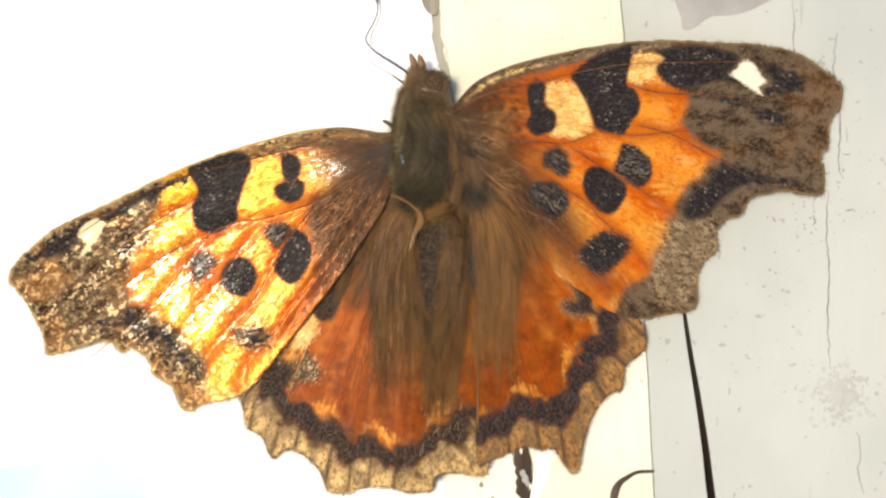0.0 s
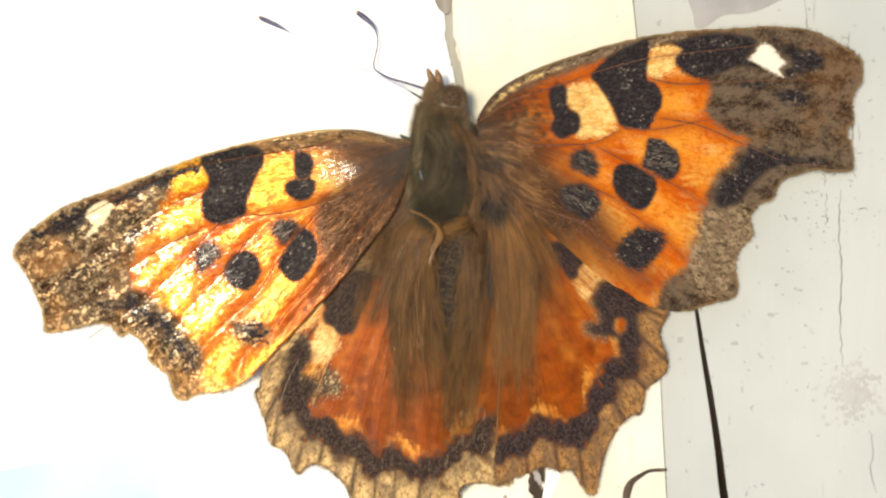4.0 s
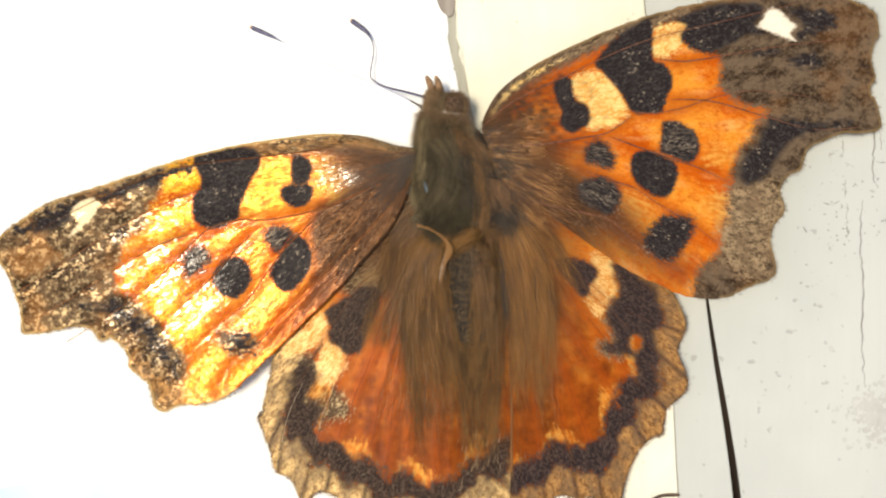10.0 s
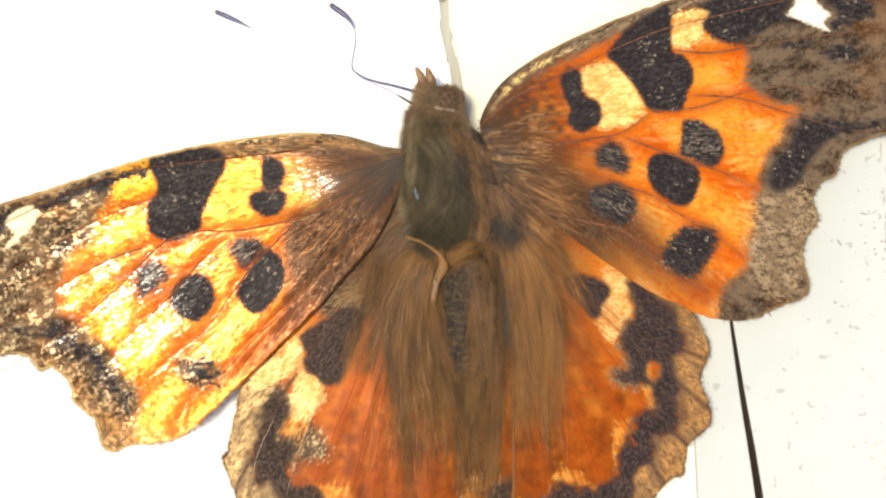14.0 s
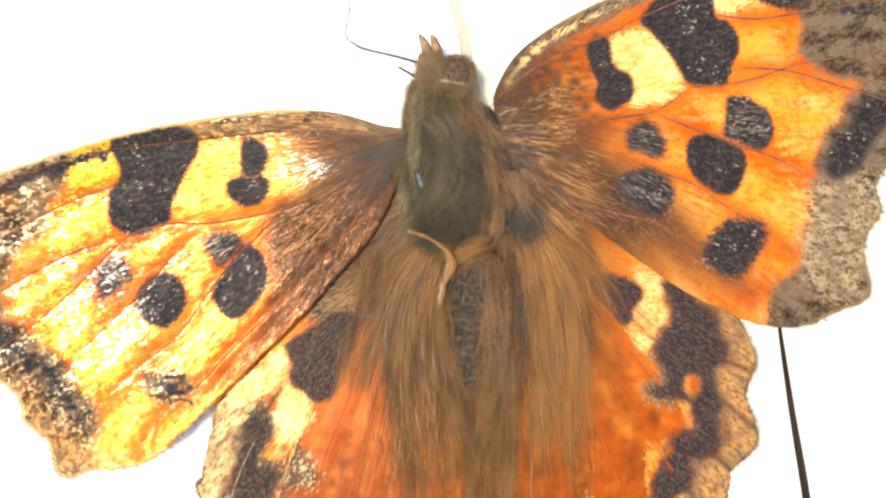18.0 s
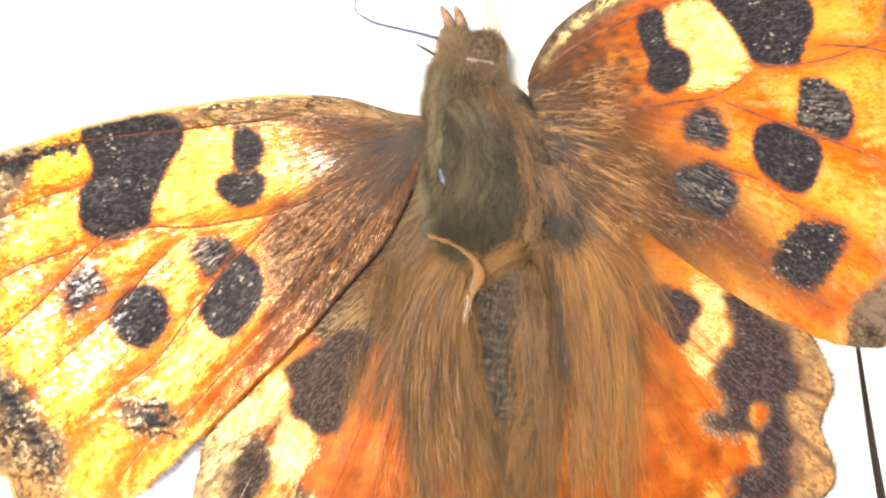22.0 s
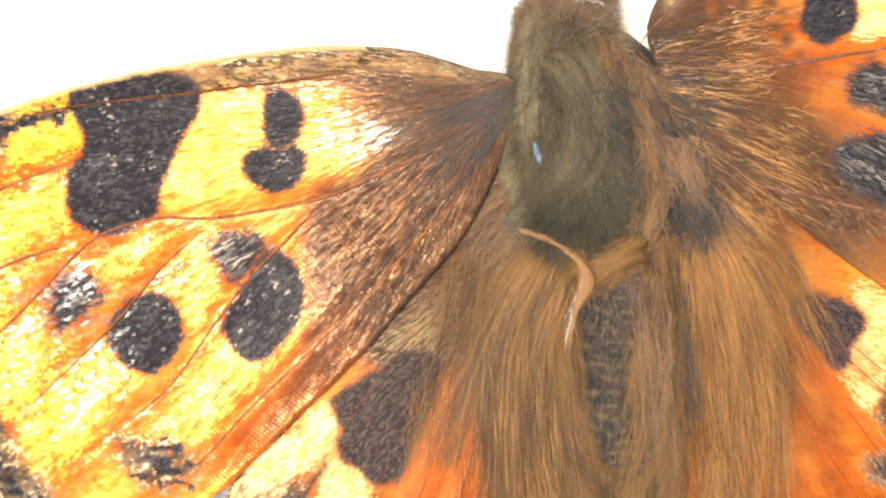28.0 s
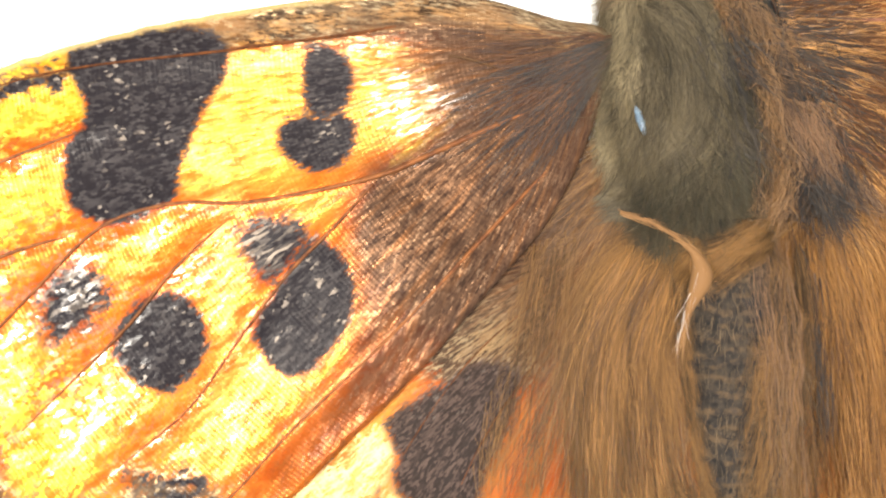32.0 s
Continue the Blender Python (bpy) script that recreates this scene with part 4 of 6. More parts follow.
FORE_LEFT = {
    "bar": [(-15.05, -0.32), (-14.93, -1.16), (-14.64, -1.69), (-14.55, -2.25), (-14.74, -2.67), (-15.12, -3.23), (-15.16, -4.35), (-14.87, -4.82), (-14.22, -5.17), (-13.52, -5.17), (-12.54, -4.74), (-12.12, -4.46), (-12.11, -3.76), (-11.84, -3.06), (-11.51, -2.36), (-11.15, -1.66), (-10.74, -0.91), (-10.84, -0.18), (-11.91, 0.20), (-13.59, 0.03)],
    "cream": [(-10.61, -0.57), (-11.10, -1.66), (-11.54, -2.50), (-11.86, -3.20), (-12.08, -3.90), (-12.12, -4.54), (-11.56, -4.73), (-10.58, -4.64), (-10.11, -4.47), (-10.17, -3.74), (-9.84, -3.18), (-9.29, -2.73), (-9.02, -2.34), (-8.46, -2.06), (-8.42, -1.28), (-8.59, -0.56), (-9.10, -0.28), (-9.94, -0.34)],
    "spots": [
        ([(-8.37, -0.50), (-8.04, -0.36), (-7.64, -0.47), (-7.33, -0.71), (-7.19, -1.16), (-7.27, -1.66), (-7.54, -2.05), (-7.96, -2.17), (-8.29, -2.06), (-8.39, -1.50)], 1, 0.02),
        ([(-9.12, -2.84), (-8.93, -2.42), (-8.51, -2.31), (-7.82, -2.33), (-7.34, -2.27), (-7.11, -2.55), (-7.16, -3.02), (-7.44, -3.44), (-7.94, -3.72), (-8.36, -3.67), (-8.78, -3.45), (-9.06, -3.12)], 1, 0.02),
        ([(-10.29, -5.69), (-10.01, -5.27), (-9.46, -5.07), (-8.90, -5.12), (-8.47, -5.34), (-8.33, -5.67), (-8.60, -6.09), (-8.88, -6.51), (-9.29, -6.85), (-9.63, -6.74), (-10.00, -6.25)], 0.4, -0.05),
        ([(-8.19, -5.81), (-7.71, -5.95), (-7.34, -6.36), (-7.14, -7.05), (-7.16, -7.61), (-7.46, -8.30), (-7.87, -8.86), (-8.28, -9.28), (-8.70, -9.43), (-9.20, -9.24), (-9.60, -8.74), (-9.72, -8.33), (-9.56, -7.77), (-9.15, -7.21), (-8.79, -6.65)], 1, 0.03),
        ([(-13.69, -8.79), (-13.47, -8.09), (-12.98, -7.53), (-12.50, -7.33), (-11.94, -7.38), (-11.52, -7.71), (-11.29, -8.15), (-11.22, -8.62), (-11.44, -9.18), (-11.77, -9.55), (-12.19, -9.89), (-12.61, -9.89), (-13.17, -9.62), (-13.46, -9.29)], 0.9, 0.03),
        ([(-15.88, -7.28), (-15.46, -6.72), (-15.04, -6.52), (-14.48, -6.57), (-14.05, -6.98), (-13.99, -7.40), (-14.32, -7.91), (-14.74, -8.25), (-15.29, -8.53), (-15.77, -8.68), (-15.86, -8.12)], 0.4, -0.06),
    ],
    "smear": [(-13.41, -12.40), (-12.85, -12.26), (-12.01, -12.10), (-11.17, -12.37), (-10.61, -12.86), (-10.65, -13.33), (-11.15, -13.81), (-11.71, -13.99), (-12.55, -13.72), (-13.12, -13.23)],
    "gold": [(-17.85, -1.74), (-16.96, -1.34), (-15.83, -1.11), (-14.99, -1.07), (-14.69, -1.69), (-14.57, -2.19), (-14.82, -2.47), (-15.53, -2.62), (-16.37, -2.79), (-17.16, -2.80), (-17.34, -2.30)],
    "gold2": [(-17.24, -1.01), (-16.40, -0.61), (-15.14, -0.26), (-15.05, -0.71), (-15.32, -0.99), (-16.68, -1.23)],
    "yellow": [
        [(-11.67, -6.54), (-10.98, -6.26), (-10.41, -6.53), (-10.07, -7.08), (-9.98, -7.64), (-10.39, -8.48), (-10.94, -9.04), (-11.28, -8.49), (-11.38, -7.79)],
        [(-11.21, -9.60), (-10.52, -8.89), (-9.82, -8.75), (-9.40, -9.44), (-9.11, -10.13), (-9.51, -10.96), (-10.06, -11.94), (-10.61, -12.22), (-11.46, -11.82), (-11.75, -10.99), (-11.62, -10.16)],
        [(-13.79, -5.87), (-12.53, -5.44), (-12.24, -5.99), (-12.66, -6.55), (-13.49, -7.17), (-14.20, -6.85), (-14.34, -6.24)],
    ],
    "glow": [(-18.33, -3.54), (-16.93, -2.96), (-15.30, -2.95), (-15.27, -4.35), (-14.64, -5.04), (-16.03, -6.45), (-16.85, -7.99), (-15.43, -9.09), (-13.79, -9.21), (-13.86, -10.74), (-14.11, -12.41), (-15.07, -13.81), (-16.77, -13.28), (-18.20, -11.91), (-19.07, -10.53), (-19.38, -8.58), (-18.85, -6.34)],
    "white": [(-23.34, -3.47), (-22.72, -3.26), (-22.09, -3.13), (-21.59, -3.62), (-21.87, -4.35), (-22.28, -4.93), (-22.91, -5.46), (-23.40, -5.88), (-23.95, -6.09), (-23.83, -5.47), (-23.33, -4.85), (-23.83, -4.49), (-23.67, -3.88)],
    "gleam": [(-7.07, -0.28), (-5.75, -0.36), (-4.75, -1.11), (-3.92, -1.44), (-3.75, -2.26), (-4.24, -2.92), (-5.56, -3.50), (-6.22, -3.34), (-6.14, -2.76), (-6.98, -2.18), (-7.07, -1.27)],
    "costa": [(-21.59, -3.21), (-20.02, -2.47), (-17.62, -1.48), (-17.12, -1.80), (-17.61, -2.21), (-18.77, -2.38), (-20.22, -3.04), (-21.46, -3.53)],
    "apexdark": [(-26.47, -4.96), (-25.43, -4.26), (-23.97, -3.72), (-23.42, -4.12), (-23.66, -4.94), (-24.37, -5.48), (-25.42, -5.77), (-26.46, -5.91)],
    "apex": [(-17.46, -1.15), (-17.12, -1.96), (-17.61, -3.10), (-18.26, -3.79), (-18.09, -4.73), (-18.66, -5.55), (-19.65, -6.13), (-20.22, -7.35), (-20.46, -8.58), (-20.29, -9.80), (-19.03, -10.92), (-17.36, -11.92), (-16.94, -13.01), (-16.11, -13.81), (-15.76, -15.75), (-16.56, -18.21), (-23.24, -15.89), (-30.00, -12.72), (-30.46, -6.97), (-27.11, -3.66), (-22.52, -1.79)],
    "band": [(-24.54, -10.67), (-22.45, -10.28), (-20.37, -10.00), (-18.91, -10.92), (-17.36, -11.92), (-16.94, -13.01), (-16.02, -13.93), (-15.76, -15.14), (-16.38, -15.77), (-17.22, -14.56), (-18.26, -13.36), (-19.52, -12.36), (-20.98, -11.56), (-22.65, -11.06)],
    "dusk": [(-3.42, -2.92), (-5.39, -3.75), (-6.38, -4.08), (-7.04, -5.08), (-7.20, -6.24), (-7.03, -7.57), (-7.19, -8.89), (-7.90, -10.23), (-9.20, -12.20), (-9.60, -13.60), (-6.72, -11.20), (-4.53, -9.10), (-2.88, -7.28), (-1.24, -5.33), (-0.28, -4.49), (-0.10, -2.30)],
    "pale": [(-21.78, -12.32), (-19.73, -13.73), (-19.31, -15.34), (-17.67, -17.35), (-14.20, -17.24), (-11.96, -16.10), (-13.59, -16.19), (-15.63, -15.92), (-17.67, -14.85), (-19.31, -13.12)],
    "veins": [
        [(-0.48, -1.44), (-2.11, -2.09), (-3.75, -2.79), (-5.06, -3.38), (-6.39, -3.92), (-8.38, -4.39), (-10.22, -4.68), (-12.20, -4.72), (-14.22, -5.40), (-16.02, -7.15), (-17.41, -8.55), (-19.73, -10.49), (-23.85, -13.14)],
        [(-6.40, -4.04), (-7.64, -5.39), (-8.87, -6.65), (-10.11, -8.33), (-11.62, -10.43), (-13.42, -11.98), (-15.07, -13.67), (-17.26, -15.93)],
        [(-10.57, -5.14), (-12.09, -6.55), (-13.33, -8.09), (-14.86, -9.64), (-16.52, -11.33), (-17.89, -13.30), (-19.60, -14.60)],
        [(-0.88, -2.87), (-3.48, -5.66), (-5.89, -8.26), (-8.72, -11.00), (-10.47, -12.92), (-11.99, -14.05), (-13.36, -16.01)],
        [(-0.08, -0.16), (-3.88, 0.46), (-7.10, 0.04), (-10.74, -0.42), (-16.45, -1.20), (-21.78, -3.32), (-27.58, -6.44)],
        [(-15.12, -5.64), (-17.04, -6.24), (-19.73, -7.66), (-23.85, -10.30), (-27.16, -12.13)],
        [(-14.61, -2.62), (-18.08, -4.02), (-22.20, -6.44), (-27.58, -9.90)],
    ],
}


def fore_fields(k, side, outline):
    """Colour fields of a forewing, in millimetres from its hinge."""

    def fields(q):
        strip = np.array([noise.noise((x * 1.9, y * 5.0, 7.0)) for x, y in q])
        spots = [signed(p, q) * gain + more + 0.1 for p, gain, more in k["spots"]]
        front_edge = line_distance(curve_points(outline[:14], 4), q)
        r = np.hypot(q[:, 0], q[:, 1])
        black = np.maximum.reduce([signed(k["bar"], q) + 0.12, np.max(spots, 0), signed(k["costa"], q) * 0.8, (signed(k["band"], q) * 0.5 - 0.16) if side > 0 else np.maximum(np.maximum(signed(k["band"], q) * 0.4 + 0.35 * strip - 0.14, signed(k["smear"], q) * 0.35 + 0.5 * strip - 0.13), np.where(r > 13.0, 0.16 + 0.6 * strip - np.abs(front_edge - 0.75) * 0.7, -9.0)), *[signed(p, q) * 0.5 + 0.25 * strip - 0.10 for p in k.get("soot", ())], signed(k["apexdark"], q) * 0.5 - 0.12 if side < 0 else np.full(len(q), -9.0)])
        hind = line_distance(curve_points(k["veins"][3], 4), q)
        far = np.clip(1.15 - hind / 2.8, 0, 0.9) * np.clip(1.7 - r / 14, 0, 1) * (q[:, 1] < 0) if side > 0 else np.clip(0.5 + signed(k["dusk"], q) * 0.8, 0, 0.95) * np.clip(1.75 - r / 11.0, 0.35, 1)
        trail = np.clip(1.45 - line_distance(curve_points(outline[-7:], 4), q) / 3.0, 0, 0.9) * np.clip(2.2 - r / 8, 0, 1) if side > 0 else 0.0
        front = np.clip((front_edge - 0.35) / 0.7, 0.15, 1)
        pale = [signed(p, q) * 0.5 - (0.12 if side > 0 else 0.05) for p in k["yellow"]]
        # glow: yellow outer area of the left wing, with some glare put into cream
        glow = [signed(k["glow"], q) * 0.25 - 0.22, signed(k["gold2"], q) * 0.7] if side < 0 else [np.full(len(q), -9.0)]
        fleck = np.where(r < 17, (0.24 if side > 0 else 0.10) + 0.55 * strip - np.abs(front_edge - (0.50 if side > 0 else 0.62)) * (1.6 if side > 0 else 0.9), -9)
        near = (1.75 - r / 5.5) if side < 0 else np.where(q[:, 1] > -0.8, 1.15 + 0.5 * strip - r / 8.0, 1.45 - r / 7.0)
        # spots whose worn flakes also carry painted glints
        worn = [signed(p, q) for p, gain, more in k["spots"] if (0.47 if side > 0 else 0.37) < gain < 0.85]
        # sheen at the left wing base, painted in as streaks of cream
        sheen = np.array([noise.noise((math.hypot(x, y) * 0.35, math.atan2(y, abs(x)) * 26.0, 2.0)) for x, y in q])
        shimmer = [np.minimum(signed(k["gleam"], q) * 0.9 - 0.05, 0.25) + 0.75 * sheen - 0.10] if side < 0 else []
        return {
            "black": black,
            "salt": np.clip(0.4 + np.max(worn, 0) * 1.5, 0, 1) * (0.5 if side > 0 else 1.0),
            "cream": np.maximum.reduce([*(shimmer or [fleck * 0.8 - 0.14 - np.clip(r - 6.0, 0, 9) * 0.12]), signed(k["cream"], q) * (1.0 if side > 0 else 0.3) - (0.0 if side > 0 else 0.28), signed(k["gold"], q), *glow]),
            "lune": np.maximum(np.max(pale, 0) + (0.1 if side > 0 else -0.08), signed(k["cream"], q) if side < 0 else -9.0),
            "brown": np.maximum.reduce([signed(k["apex"], q), signed(k["band"], q) + 0.4, signed(k["white"], q) + 0.4, (1.05 if side > 0 else 1.4) - front_edge, signed(k["smear"], q) * 0.7 + 0.1 if side < 0 else -9.0 + 0 * r]),
            "white": np.minimum(signed(k["white"], q) - 0.16, line_distance(curve_points(k["veins"][5], 4), q) - 0.10 if side > 0 else 9.0),
            "tan": np.maximum(signed(k["pale"], q) * 0.5 + (0.15 if side > 0 else -0.2), fleck),
            "basal": np.maximum(trail, front * np.clip(near, 0, 0.92) + np.clip(far, 0, 1) * front),
            "deep": np.maximum(np.clip(0.75 - r / 12.0, 0, 1), np.clip(0.75 + signed(k["dusk"], q) * 0.6, 0, 0.95) if side < 0 else 0.0),
            # gleam: extra coat gloss laid where the sun's glare shows
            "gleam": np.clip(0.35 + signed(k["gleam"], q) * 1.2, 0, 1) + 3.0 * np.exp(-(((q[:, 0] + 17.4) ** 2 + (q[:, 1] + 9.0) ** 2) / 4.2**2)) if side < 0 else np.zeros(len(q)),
        }
    return fields


def rim_of(outline):
    """The outer border of a wing, without its hinge."""
    rim = curve_points(outline, 5, True)
    return rim[len(rim) // 6 : -len(rim) // 8]


def hind_fields(outline, dark, black_spot, yellow, inner, ribs, pale=None, soot=0.12, ember=()):
    def fields(q):
        margin = line_distance(rim_of(outline), q)
        ang = np.arctan2(q[:, 0], -q[:, 1])
        wob = 0.30 * np.sin(ang * 17) + 0.18 * np.sin(ang * 41 + 1)
        rough = np.array([noise.noise((x * 0.7, y * 0.7, 3.0)) + 0.6 * noise.noise((x * 2.0, y * 2.0, 5.0)) for x, y in q])
        m = margin + wob + 0.55 * rough
        nerve = np.min([line_distance(np.vstack([v, [np.add(v[-1], (np.subtract(v[-1], v[-2])) * 4)]]), q) for v in (np.array(r) for r in ribs)], 0)
        lun = np.cos(ang * 22) * 0.5
        band = 0.95 - np.abs(m - 2.5) - (np.clip((q[:, 1] + 9.5) * 0.9, 0, 4) if pale else 0.0)
        fair = np.max([signed(y, q) for y in yellow], 0) + 0.12
        dim = np.minimum(signed(dark, q), 0.3 - 1.5 * fair)
        blk = np.maximum.reduce([signed(black_spot, q) + 0.08, band * 0.45, dim * 0.5 - soot, np.where(margin < 3.2, 0.10 - nerve, -1)])
        glowing = np.max([signed(e, q) for e in ember], 0) if ember else np.full(len(q), -9.0)
        blk = np.minimum(blk, -0.8 * glowing - 0.05)
        return {
            "black": blk,
            "cream": fair,
            "lune": 0.10 + 0.5 * lun - np.abs(m - 3.65 - 0.3 * np.cos(ang * 22)) * 0.7,
            "brown": np.maximum(np.minimum(dim, -2 * glowing), signed(pale, q) + 0.9 if pale else -9.0),
            "white": np.full(len(q), -9.0),
            "tan": np.maximum.reduce([1.8 - m, signed(pale, q) * 0.6 - 0.22 if pale else np.full(len(q), -9.0)]),
            "basal": np.clip(1.40 - inner(q), 0, 1) * 0.85,
            "deep": np.clip((0.30 if pale else 0.42) + 0.070 * (-q[:, 1] - 3.0) + 0.35 * rough, 0.15, 1.0),
        }
    return fields


def wing(name, label, outline, base, lift, veins, fields, spacing, seed, vein_mat, skin, slopes=()):
    """One wing as a thin pleated sheet: outline in millimetres from its hinge."""
    r = np.random.default_rng(seed)
    rim = curve_points(outline, 5, True)
    jag = np.array([noise.noise((x * 2.3, y * 2.3, seed)) for x, y in rim]) * 0.16
    away = rim - rim.mean(0)
    far = np.clip((np.hypot(*rim.T) - 8) / 6, 0, 1)
    rim = rim + away / np.linalg.norm(away, axis=1, keepdims=True) * (jag * far)[:, None]
    lo, hi = rim.min(0), rim.max(0)
    gx, gy = np.meshgrid(np.arange(lo[0], hi[0], spacing), np.arange(lo[1], hi[1], spacing))
    grid = np.c_[gx.ravel(), gy.ravel()] + r.uniform(-0.25, 0.25, (gx.size, 2)) * spacing
    grid = grid[inside(rim, grid)]
    grid = grid[line_distance(rim, grid, True) > spacing * 0.5]
    from_rim = [(i, (i + 1) % len(rim)) for i in range(len(rim))]
    pts = [Vector(p) for p in np.vstack([rim, grid]).tolist()]
    v2, _, tris, *_ = geometry.delaunay_2d_cdt(pts, from_rim, [list(range(len(rim)))], 1, 1e-6)
    q = np.array([tuple(v) for v in v2])
    lines = [curve_points(v, 5) for v in veins]
    vein_d = np.min([line_distance(v, q) for v in lines], 0)
    pleat = (0.03 if lift else 0.075) * np.exp(-((vein_d / 0.45) ** 2)) + 0.05 * np.array([noise.noise((x * 0.5, y * 0.5, seed + 3)) for x, y in q])

    def height(p):
        return wing_z(p[:, 0] + base[0], lift)

    z = height(q) + pleat
    for (cx, cy), size, sx, sy in slopes:  # gentle swells of the membrane, tilted so sun glare falls there
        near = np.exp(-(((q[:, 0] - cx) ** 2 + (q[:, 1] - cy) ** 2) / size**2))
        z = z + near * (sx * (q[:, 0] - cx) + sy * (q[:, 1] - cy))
    verts = np.c_[q, z] * MM
    ob = mesh_object(name, verts.tolist(), [tuple(t) for t in tris], skin, butterfly, True, label)
    me = ob.data
    for key, value in {"lune": np.full(len(q), -9.0), "gleam": np.zeros(len(q)), "salt": np.zeros(len(q)), **fields(q)}.items():
        me.attributes.new(key, "FLOAT", "POINT").data.foreach_set("value", np.asarray(value, np.float32))
    rad, ang = np.hypot(*q.T), np.arctan2(q[:, 1], np.abs(q[:, 0]) + 1e-6)
    me.attributes.new("rim_glow", "FLOAT", "POINT").data.foreach_set("value", np.where((np.hypot(*q.T) > 5) & ((q[:, 1] > -0.25 * np.abs(q[:, 0]) - 3) | (np.hypot(*q.T) > 20)), line_distance(rim, q, True), 1.0).astype(np.float32))
    me.attributes.new("rib", "FLOAT", "POINT").data.foreach_set("value", vein_d.astype(np.float32))
    flow = np.c_[rad, ang * 13.0, np.zeros(len(q))].astype(np.float32)
    me.attributes.new("flow", "FLOAT_VECTOR", "POINT").data.foreach_set("vector", flow.ravel())
    sol = ob.modifiers.new("thickness", "SOLIDIFY")
    sol.thickness, sol.offset = 0.05 * MM, -1
    front = curve_points(outline[:14], 4)
    for i, line in enumerate(lines):
        along = np.median(line_distance(front, line)) < 1.3
        zz = height(line) + (0.03 if lift else 0.07)
        p3 = np.c_[line, zz] * MM
        vs, fs = tube(p3, (0.022 if lift else 0.085 if i == 0 else 0.06) * np.minimum(np.linspace(0.1, 6, len(p3)), 1) * np.linspace(1, 0.35, len(p3)) * MM, 6)
        mesh_object("vein", vs, fs, M_VEIN_DARK if along else vein_mat[i % len(vein_mat)], ob)
    return ob


def fringe(ob, outline, base, lift, n, reach, material, seed):
    """Short scale hairs along the outer margin of a wing."""
    rg = np.random.default_rng(seed)
    rim = curve_points(outline, 12, True)
    step = np.roll(rim, -1, 0) - rim
    pick = rg.choice(np.nonzero(np.hypot(*rim.T) > reach)[0], n)
    at = rim[pick] + step[pick] * rg.uniform(0, 1, (n, 1))
    out = np.c_[step[pick][:, 1], -step[pick][:, 0]]
    out /= np.linalg.norm(out, axis=1, keepdims=True) + 1e-9
    turned = 1.0 if inside(rim, at - out * 0.1).mean() > 0.5 else -1.0
    at = at - out * turned * 0.12
    way = np.c_[out * turned + rg.normal(0, 0.25, out.shape), rg.normal(-0.05, 0.15, n)]
    strands("fringe", np.c_[at, wing_z(at[:, 0] + base[0], lift)], way, rg.uniform(0.15, 0.42, n), rg.uniform(0.012, 0.030, n), material, ob, 0.05, 0.6, 0.2, seed, "worn fringe of fine scales")


RFB, LFB, RHB, LHB = (2.35, 8.74), (-1.87, 7.29), (4.06, 1.65), (-1.56, 1.64)
RF_OUT = [(0.18, 0.18), (0.53, 1.43), (1.49, 2.88), (3.33, 4.33), (5.26, 5.43), (7.24, 6.40), (9.25, 7.31), (11.71, 8.24), (14.23, 9.01), (16.83, 9.54), (19.45, 10.08), (21.67, 10.42), (23.98, 10.47), (25.99, 9.91), (27.30, 9.35), (28.02, 8.72), (28.13, 7.31), (27.79, 6.78), (27.64, 5.49), (27.92, 4.35), (27.55, 3.59), (28.08, 2.37), (28.31, 0.86), (26.91, 0.44), (25.52, 0.42), (24.25, -0.11), (23.20, -0.58), (22.70, -1.37), (22.53, -2.16), (21.63, -2.64), (21.05, -3.66), (21.37, -5.01), (20.62, -6.07), (20.36, -7.24), (20.76, -8.92), (20.38, -9.80), (18.92, -10.35), (17.27, -11.08), (14.80, -11.15), (12.59, -10.33), (10.07, -9.16), (6.92, -7.06), (4.25, -5.09), (2.23, -2.98), (0.72, -1.19)]
LF_OUT = [(0.00, 0.00), (-1.48, 0.45), (-3.48, 1.02), (-5.49, 1.19), (-7.10, 1.16), (-9.53, 0.85), (-11.96, 0.47), (-14.40, -0.08), (-16.45, -0.64), (-18.90, -1.47), (-21.37, -2.31), (-23.85, -3.08), (-25.50, -3.68), (-27.16, -4.73), (-28.41, -5.63), (-29.16, -6.77), (-28.83, -7.58), (-28.08, -8.68), (-27.70, -9.70), (-27.25, -10.71), (-27.08, -11.73), (-26.96, -12.54), (-25.92, -12.62), (-24.47, -12.33), (-23.43, -12.12), (-22.20, -12.20), (-21.78, -12.84), (-21.29, -13.04), (-20.75, -12.84), (-19.93, -13.52), (-19.52, -14.13), (-19.40, -14.94), (-18.29, -15.74), (-17.96, -16.55), (-17.67, -17.43), (-16.85, -17.75), (-15.83, -17.34), (-14.20, -17.24), (-13.18, -16.92), (-11.96, -16.10), (-10.34, -14.48), (-8.31, -12.47), (-5.49, -9.66), (-3.08, -6.86), (-1.48, -4.86), (-0.28, -2.07)]
